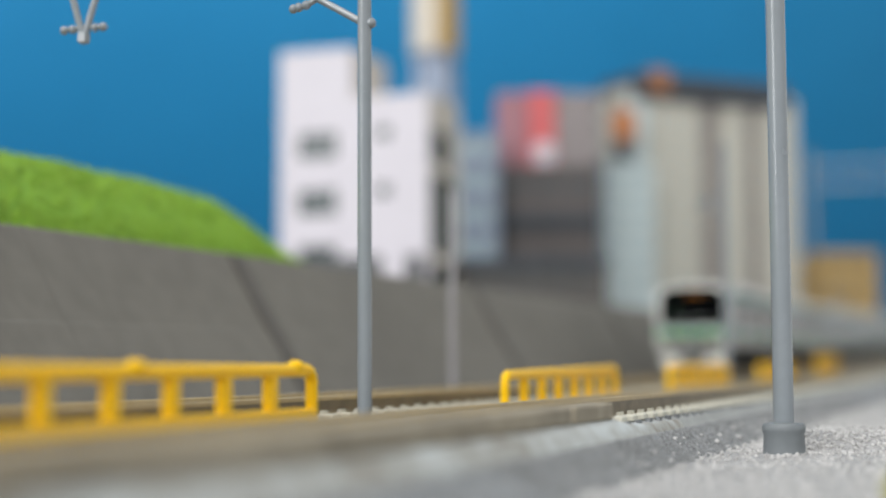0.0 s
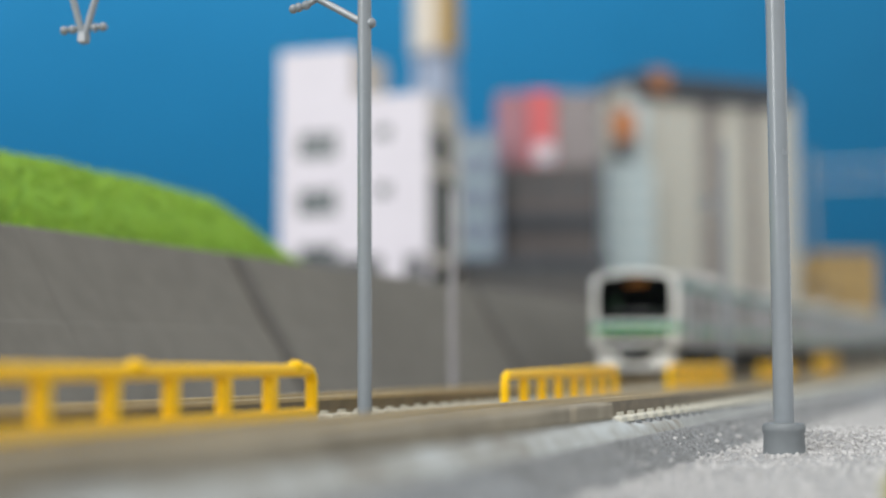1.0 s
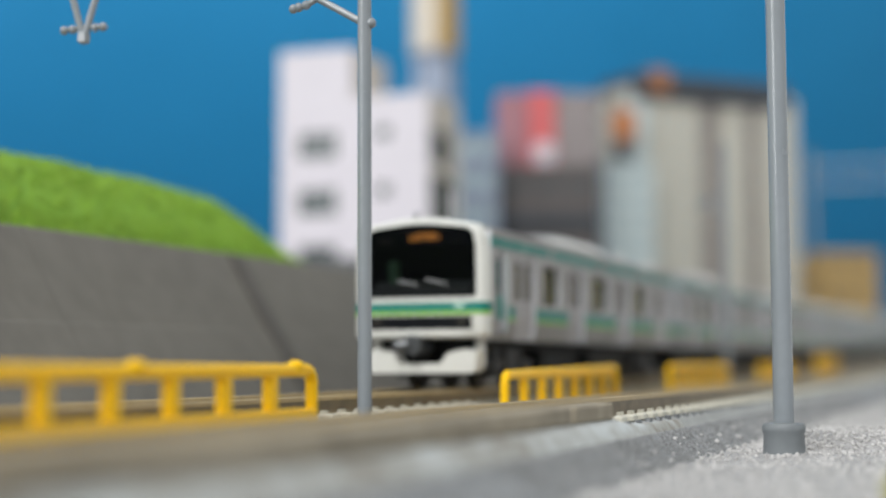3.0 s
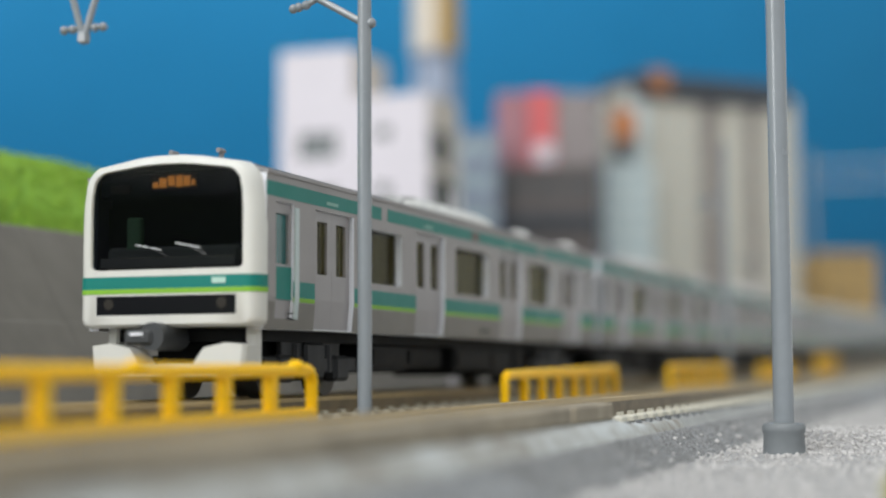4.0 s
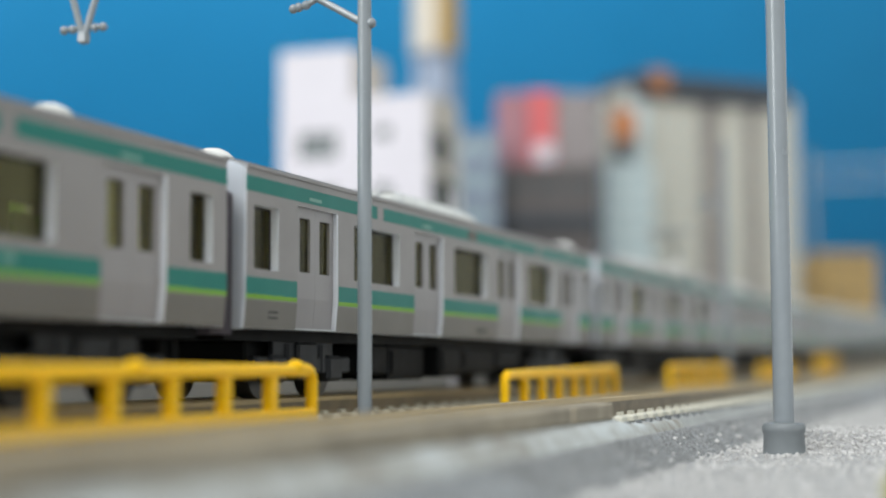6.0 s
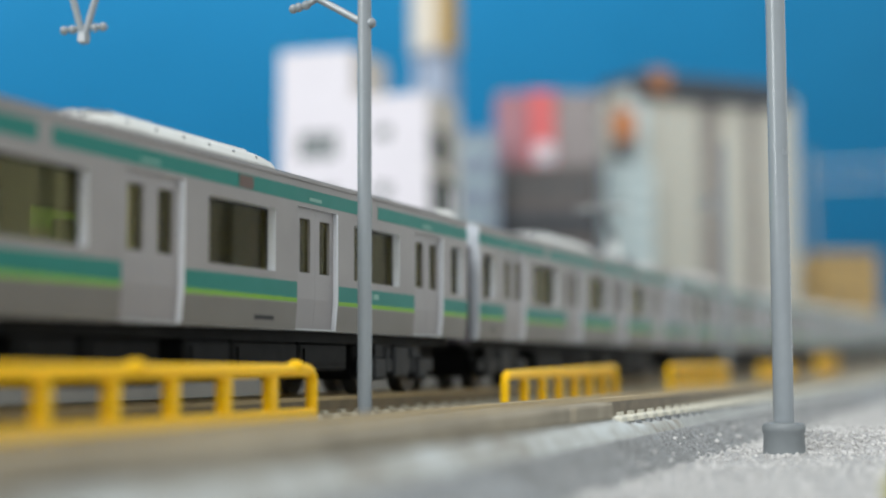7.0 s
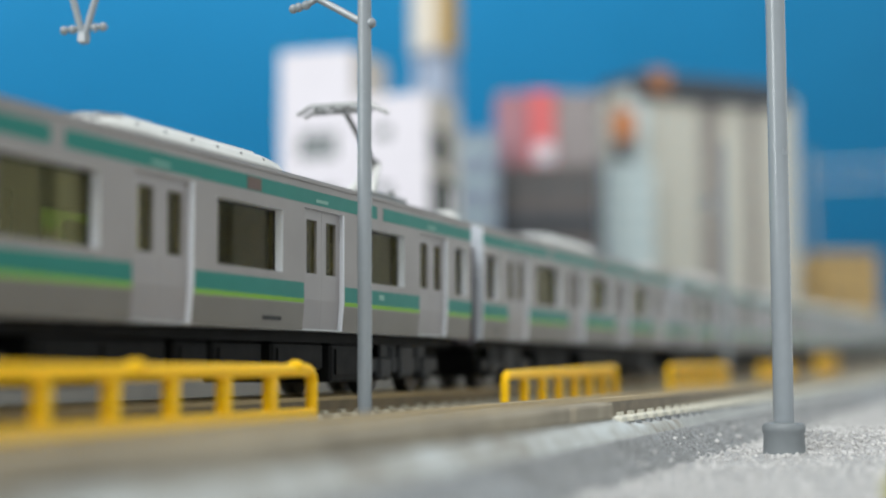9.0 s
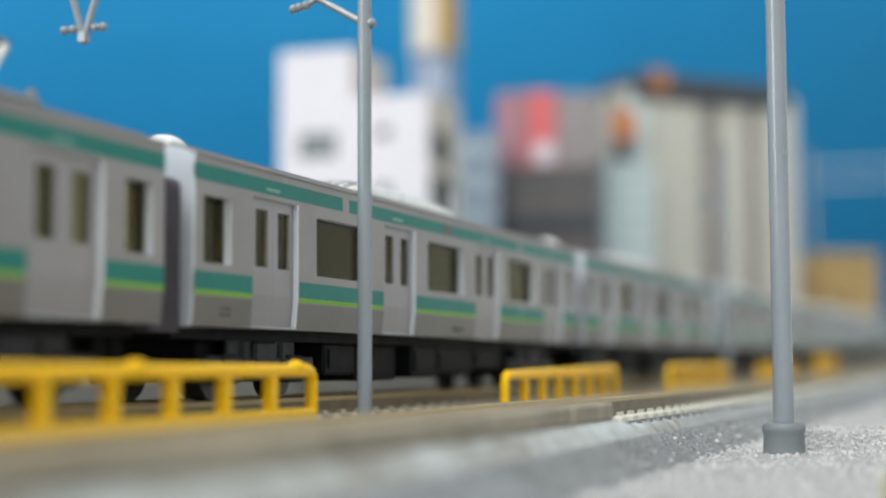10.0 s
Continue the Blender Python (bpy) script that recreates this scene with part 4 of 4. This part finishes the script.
def white_building():
    b = thing("white_building", pose(0.540, 0.2640, GROUND, 0, 0, -90), "white plastic office block with few dark windows", "building", "buildings")
    g = -GROUND
    front = [(0.0082, 0.0242, z + g - 0.0018, z + g + 0.0082) for z in (0.0420, 0.0638, 0.0857)]
    # right walls carry their shaded tone as base colour
    block(b, WHITE_BLOCK, 0.0020, 0.0305, 0, 0.036, 0.0, 0.1264 + g, front, (), (), right_mat=SHADED_SIDE)
    f2 = [(0.0098, 0.0160, z + g, z + g + 0.0046) for z in (0.0683, 0.0902)]
    side = [(0.0022, 0.0250, 0.0815 + g, 0.0940 + g), (0.0022, 0.0300, 0.0470 + g, 0.0765 + g), (0.0022, 0.0300, 0.012 + g, 0.042 + g)]
    block(b, WHITE_BLOCK, 0.0325, 0.0310, 0, 0.036, 0.0, 0.1070 + g, f2, side, (), right_mat=SHADED_SIDE)
    part("roof_hut", boxed(0.046, 0.060, 0.012, 0.028, 0.105 + g, 0.109 + g, bevel=0.0004), WHITE_BLOCK, b)
    part("shopfront", boxed(0.003, 0.062, -0.003, -0.0002, 0.0, 0.0455 + g, bevel=0.0005), SOOT, b, "dark grey ground-floor front")
    for x in (0.006, 0.020, 0.034):
        part("shop_window", boxed(x, x + 0.011, -0.0036, -0.003, 0.012, 0.030 + g), GREYBLUE, b)
    part("entrance_column", boxed(0.0472, 0.0560, -0.0060, -0.0032, 0.0, 0.0465 + g, bevel=0.0004), WHITE_BLOCK, b, "white entrance column")


def lattice_tower():
    # slim grey-blue tower with a round cream and tan drum at its head
    b = thing("observation_tower", pose(0.741, 0.271, GROUND), "slim grey-blue tower with cream and tan drum", "tower", "buildings")
    for k in range(4):
        a = math.radians(45 + 90 * k)
        part("leg", rodded((0.017 * math.cos(a), 0.017 * math.sin(a), 0), (0.0105 * math.cos(a), 0.0105 * math.sin(a), 0.172), 0.0022, 0.0016), TOWER_BLUE, b, smooth=True)
    core = rodded((0, 0, 0), (0, 0, 0.172), 0.0085, 0.0085, n=20)
    part("lift_shaft", core, TOWER_BLUE, b, smooth=True)
    for j in range(9):
        z = 0.018 + j * 0.018
        rr = 0.0170 - 0.0065 * z / 0.172
        m = bmesh.new()
        for k in range(4):
            a, c = math.radians(45 + 90 * k), math.radians(135 + 90 * k)
            rod(m, (rr * math.cos(a), rr * math.sin(a), z), (rr * math.cos(c), rr * math.sin(c), z), 0.0009, n=6)
            if j < 8:
                rod(m, (rr * math.cos(a), rr * math.sin(a), z), (rr * 0.96 * math.cos(c), rr * 0.96 * math.sin(c), z + 0.018), 0.0006, n=6)
        part("lattice_ring", m, TOWER_BLUE, b)
    n = 16
    for k in range(n):
        a0, a1 = math.tau * k / n, math.tau * (k + 1) / n
        pts = [(0.0128 * math.cos(a0 + (a1 - a0) * q), 0.0128 * math.sin(a0 + (a1 - a0) * q)) for q in (0.02, 0.5, 0.98)]
        ring = [(x, y) for x, y in pts] + [(x * 0.9, y * 0.9) for x, y in pts[::-1]]
        part("drum_panel", loft([[(x, y, z) for x, y in ring] for z in (0.170, 0.212)]), TAN if 9 <= k <= 13 else CREAM, b)
    part("drum_floor", rodded((0, 0, 0.169), (0, 0, 0.171), 0.0125, n=28), TOWER_BLUE, b)
    part("drum_roof", rodded((0, 0, 0.211), (0, 0, 0.214), 0.0130, 0.008, n=28), CREAM, b)


def blue_block():
    b = thing("glass_block", pose(0.6537, 0.2311, GROUND, 0, 0, -72), "grey-blue glazed narrow office block", "building", "buildings")
    h = 0.1150
    block(b, GREYBLUE, 0, 0.021, 0, 0.025, 0.0, h, grid(0.021, 0.01, h, 2, 7, 0.75, 0.55), grid(0.025, 0.01, h, 2, 7, 0.7, 0.5), (), PALE_GLASS)


def red_block():
    b = thing("red_sign_building", pose(0.6800, 0.2185, GROUND, 0, 0, -70), "brown-grey building with red and mauve upper panels", "building", "buildings")
    g = -GROUND
    w = 0.0475
    block(b, BROWN_BLOCK, 0, w, 0, 0.035, 0.0, 0.0965 + g, grid(w, 0.012, 0.0965 + g, 3, 5, 0.8, 0.42, 0.04), grid(0.035, 0.012, 0.0965 + g, 2, 5, 0.7, 0.4), (), SOOT)
    part("dark_band", boxed(-0.0004, w + 0.0004, -0.0018, -0.0003, 0.068 + g, 0.074 + g), DARK_ROOF, b, "dark ledge")
    edges = [0.0, 0.0145, 0.0275, w]
    for i, m in enumerate((PALE_RED, RED_PANEL, GREY_PANEL)):
        part("upper_panel", boxed(edges[i] + 0.0002, edges[i + 1] - 0.0002, 0.0, 0.030, 0.0967 + g, 0.1310 + g + (0.001 if i == 1 else 0), bevel=0.0006), m, b,
             ("faded red panel", "bright red panel", "mauve-grey panel")[i])
    part("white_emblem", boxed(0.0175, 0.0262, -0.0008, -0.0002, 0.0975 + g, 0.1075 + g, bevel=0.0002), WHITE_BLOCK, b, "small white emblem")


DUSKY = material("dusky_brown_block", (0.085, 0.078, 0.073), 0.65, vary=0.2, scale=120)


def low_block():
    b = thing("low_dark_building", pose(0.5660, 0.1975, GROUND, 0, 0, -70), "low dusky brown building behind the retaining wall", "building", "buildings")
    w, h = 0.0575, 0.0500
    block(b, DUSKY, 0, w, 0, 0.030, 0.0, h, grid(w, 0.020, h, 5, 2, 0.7, 0.4), grid(0.030, 0.020, h, 3, 2, 0.7, 0.4), (), SOOT)
    part("parapet", boxed(-0.0006, w + 0.0006, -0.0008, -0.0001, h - 0.003, h + 0.0008, bevel=0.0002), DARK_ROOF, b, "dark parapet edge")


def beige_tower():
    b = thing("beige_tower_block", pose(0.7570, 0.1740, GROUND, 0, 0, -47), "beige high-rise with dark vertical recesses and dark roof", "building", "buildings")
    g = -GROUND
    w, h = 0.103, 0.1445 + g
    n = 11
    # piers with window bays between them, the bays deeper and darker
    bays = [(0.001, 0.0120, WING_WALL), (0.0135, 0.0425, BEIGE), (0.0442, 0.0533, GREY_PANEL), (0.0550, 0.0700, BEIGE), (0.0717, 0.0775, GREY_PANEL), (0.0792, 0.102, BEIGE)]
    faced(b, "side_wall", BEIGE, 0.05, 0, h, pose(w, 0.002, 0, 0, 0, 90), grid(0.05, 0.01, h, 3, n, 0.5, 0.45), WIN_DARK)
    faced(b, "side_wall", BEIGE, 0.05, 0, h, pose(0, 0.052, 0, 0, 0, -90), grid(0.05, 0.01, h, 3, n, 0.5, 0.45), WIN_DARK)
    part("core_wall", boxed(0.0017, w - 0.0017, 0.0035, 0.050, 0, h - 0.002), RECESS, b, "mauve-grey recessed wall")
    for x0, x1, m in bays:
        if m is not GREY_PANEL:
            faced(b, "front_wall", m, x1 - x0, 0, h, pose(x0, 0, 0), grid(x1 - x0, 0.012, h, 2 if x1 - x0 < 0.02 else 3, n, 0.55, 0.40, 0.05), PALE_GLASS)
            part("pier", boxed(x0, x1, 0.0018, 0.0034, 0, h), m, b)
        else:
            for j in range(n):
                z = 0.012 + (h - 0.012) * (j + 0.1) / n
                part("balcony", boxed(x0, x1, 0.0005, 0.0034, z, z + 0.0052, bevel=0.0003), m, b)
    part("roof", boxed(0.0028, w * 0.92, -0.0025, 0.036, h - 0.0062, h + 0.0068, bevel=0.0006), DARK_ROOF, b, "overhanging dark roof")
    part("roof_sign", boxed(0.0105, 0.0230, -0.0042, -0.0027, h - 0.003, h + 0.0090, bevel=0.0004), SHADED_ORANGE, b, "orange roof sign coloured as in shade")
    # glazed stair wing
    gw = 0.0270
    block(b, WING_WALL, -0.0195, gw, -0.012, 0.0118, 0.0, 0.104 + g, grid(gw, 0.01, 0.104 + g, 3, 10, 0.8, 0.6, 0.04), (), grid(0.0118, 0.01, 0.104 + g, 1, 10, 0.8, 0.6), WING_PANE)
    part("wing_sign_post", boxed(-0.0100, -0.0045, -0.0105, -0.004, 0.102 + g, 0.1150 + g), DARK_ROOF, b)
    part("wing_sign", boxed(-0.0120, -0.0024, -0.0115, -0.004, 0.1150 + g, 0.1305 + g, bevel=0.0006), ORANGE, b, "orange rooftop box sign")


def tan_house():
    b = thing("tan_building", pose(0.9680, 0.1185, GROUND, 0, 0, -68), "tan yellow low building at the end of the layout", "building", "buildings")
    g = -GROUND
    block(b, TAN, 0, 0.0125, 0, 0.04, 0, 0.064 + g, grid(0.0125, 0.01, 0.064 + g, 1, 3, 0.6, 0.5), (), (), SOOT)
    block(b, TAN, 0.013, 0.037, -0.003, 0.04, 0, 0.0735 + g, grid(0.037, 0.01, 0.0735 + g, 3, 4, 0.5, 0.35), grid(0.04, 0.01, 0.07, 3, 4), (), SOOT)


PANTO_PALE = material("pale_grey_wire_plastic", (0.52, 0.54, 0.56), 0.4, vary=0.08, scale=200)


POST_GREY = material("mauve_grey_post", (0.33, 0.315, 0.33), 0.5, vary=0.08, scale=300)


def wall_post():
    # slim post in the gap between the far track and the retaining wall
    p = thing("line_post", pose(0.274, 0.0970, GROUND), "slim pale grey plastic line post beside the retaining wall", "line post")
    part("mast", rodded((0, 0, 0), (0, 0, 0.042), 0.00062, 0.00058, n=14), POST_GREY, p, smooth=True)
    part("mast_foot", rodded((0, 0, 0), (0, 0, 0.0026), 0.0012, 0.0011, n=14), POST_GREY, p, smooth=True)


def far_portal():
    b = thing("catenary_portal", pose(1.00, 0.0755, GROUND), "pale grey catenary portal over the far track", "catenary portal", "catenary poles")
    for y in (-0.02, 0.036):
        part("mast", rodded((0, y, 0), (0, y, 0.145), 0.0016, n=10), POLE, b, smooth=True)
    for z in (0.122, 0.136):
        part("beam", rodded((0, -0.02, z), (0, 0.036, z), 0.0007, n=8), PANTO_PALE, b, smooth=True)
    m = bmesh.new()
    for i in range(5):
        rod(m, (0, -0.02 + i * 0.0112, 0.122), (0, -0.02 + (i + 1) * 0.0112, 0.136), 0.00012, n=6)
    part("lattice", m, PANTO_PALE, b)


white_building()
lattice_tower()
blue_block()
red_block()
low_block()
beige_tower()
tan_house()
wall_post()
far_portal()


# ---- loose gravel round the near pole ----
def ease(v):
    v = min(max(v, 0.0), 1.0)
    return v * v * (3 - 2 * v)


def bank(x, y):
    """Height of the heaped gravel behind the near pole's foot."""
    h = 0.0019 * ease((x - 0.1665) / 0.006) * ease((0.0255 - y) / 0.005) * (1 - ease((x - 0.190) / 0.018))
    return h * (1 + 0.35 * noise.noise((x * 260, y * 260, 1.0)))


def gravel_bank():
    bm = bmesh.new()
    nx, ny = 44, 50
    g = [[bm.verts.new((0.164 + 0.001 * i, -0.022 + 0.001 * j, GROUND - 0.0003 + bank(0.164 + 0.001 * i, -0.022 + 0.001 * j))) for j in range(ny + 1)] for i in range(nx + 1)]
    for i in range(nx):
        for j in range(ny):
            bm.faces.new((g[i][j], g[i + 1][j], g[i + 1][j + 1], g[i][j + 1]))
    tagged(part("gravel_bank", bm, BOARD, smooth=True), "low heap of pale grey gravel behind the pole foot", "gravel bank", "", "structure")


def gravel():
    rnd = random.Random(11)
    ico = bmesh.new()
    bmesh.ops.create_icosphere(ico, subdivisions=1, radius=1.0)
    base_v = [v.co.copy() for v in ico.verts]
    base_f = [[v.index for v in f.verts] for f in ico.faces]
    ico.free()
    verts, faces = [], []
    for i in range(14100):
        if i < 6000:
            x, y = rnd.uniform(0.164, 0.206), rnd.uniform(-0.020, 0.0275)
        else:
            x, y = 0.105 + 0.30 * rnd.random() ** 1.2, rnd.uniform(-0.012, 0.0288)
        h = bank(x, y)
        if i >= 14000:   # grains strewn over the foot of the ballast slope
            k = 0.75 * rnd.random() ** 1.8
            x, y, h = rnd.uniform(0.13, 0.30), NEAR_Y - 0.0148 + 0.0049 * k, 0.0003 + 0.0023 * k
        r = rnd.uniform(0.00012, 0.00030) * (1.35 if h > 0.0006 and rnd.random() < 0.2 else 1)
        q = Euler((rnd.uniform(0, 6), rnd.uniform(0, 6), rnd.uniform(0, 6))).to_matrix() @ Matrix.Diagonal((rnd.uniform(0.7, 1.2), rnd.uniform(0.7, 1.2), rnd.uniform(0.6, 1.0)))
        c = Vector((x, y, GROUND + max(h - 0.0003, 0.0) + r * 0.25))
        n = len(verts)
        verts += [tuple(c + q @ (v * r * rnd.uniform(0.8, 1.15))) for v in base_v]
        faces += [[n + k for k in f] for f in base_f]
    me = bpy.data.meshes.new("gravel")
    me.from_pydata(verts, [], faces)
    me.materials.append(STONE)
    tagged(part("gravel", me, STONE), "loose pale grey gravel grains on the ground", "gravel", "", "stuff")


def grass_tuft():
    rnd = random.Random(31)
    bm = bmesh.new()
    for i in range(70):
        a, d = rnd.uniform(0, math.tau), 0.0016 * rnd.random() ** 0.5
        x, y, h = d * math.cos(a), d * math.sin(a), rnd.uniform(0.0012, 0.0027)
        rod(bm, (x, y, 0), (x + rnd.uniform(-1, 1) * 0.0007, y + rnd.uniform(-1, 1) * 0.0007, h), 0.00013, 0.00003, n=5)
    ob = part("grass_tuft", bm, DRY_GRASS)
    ob.location = (0.1046, 0.0060, GROUND)
    tagged(ob, "small dry yellow-green grass tuft on the gravel", "grass tuft")


DRY_GRASS = material("dry_grass", (0.42, 0.40, 0.13), 0.8, vary=0.25, scale=400)


def ballast_grains():
    rnd = random.Random(23)
    verts, faces = [], []
    for i in range(9000):
        x, k = 0.10 + 0.26 * rnd.random(), rnd.random()
        y = NEAR_Y - 0.0146 + 0.0049 * k
        z = GROUND + (0.0023 + rise(x)) * k
        r = rnd.uniform(0.00012, 0.00026)
        a, b = rnd.uniform(0, 6.28), rnd.uniform(0.6, 1.3)
        n = len(verts)
        verts += [(x + r * math.cos(a + q * 1.5708) * (b if q % 2 else 1), y + r * math.sin(a + q * 1.5708) * (b if q % 2 else 1), z) for q in range(4)]
        verts += [(x + r * rnd.uniform(-0.3, 0.3), y + r * rnd.uniform(-0.3, 0.3), z + r * rnd.uniform(0.6, 1.1))]
        faces += [(n, n + 1, n + 4), (n + 1, n + 2, n + 4), (n + 2, n + 3, n + 4), (n + 3, n, n + 4)]
    me = bpy.data.meshes.new("ballast_grains")
    me.from_pydata(verts, [], faces)
    me.materials.append(GRAIN)
    tagged(part("ballast_grains", me, GRAIN), "loose grey ballast grains on the roadbed shoulder", "ballast", "", "stuff")


gravel_bank()
gravel()
grass_tuft()
ballast_grains()
track(NEAR_Y, "model railway track with brown rails and pale sleepers", CANT)
track(TRAIN_Y, "model railway track carrying the silver train")


# ---- motion of the train ----
def motions():
    run = [(0.0, 0.3975), (0.5, 0.3640), (1.0, 0.3308), (1.5, 0.2975), (2.0, 0.2644), (2.5, 0.2317), (2.7, 0.2186), (4.0, 0.1296), (4.5, 0.0954),
           (5.0, 0.0619), (5.5, 0.0283), (5.7, 0.0150), (7.0, -0.0700), (7.5, -0.1024), (8.0, -0.1345), (8.5, -0.1675), (9.0, -0.2017),
           (9.5, -0.2382), (9.8, -0.2634), (10.0, -0.2812)]
    for i, c in enumerate(cars):
        off = 0.0 if i == 0 else (19.98 + 20.0 * (i - 1)) * R
        rows = []
        for t, s in run:
            a, b = rise(s + off + 2.9 * R), rise(s + off + 16.7 * R)
            slope = (b - a) / (13.8 * R)
            rows.append((t, pose(s + off, TRAIN_Y, a - slope * 2.9 * R, 0, -math.degrees(math.atan(slope)), 0)))
        walk(c, rows)


motions()
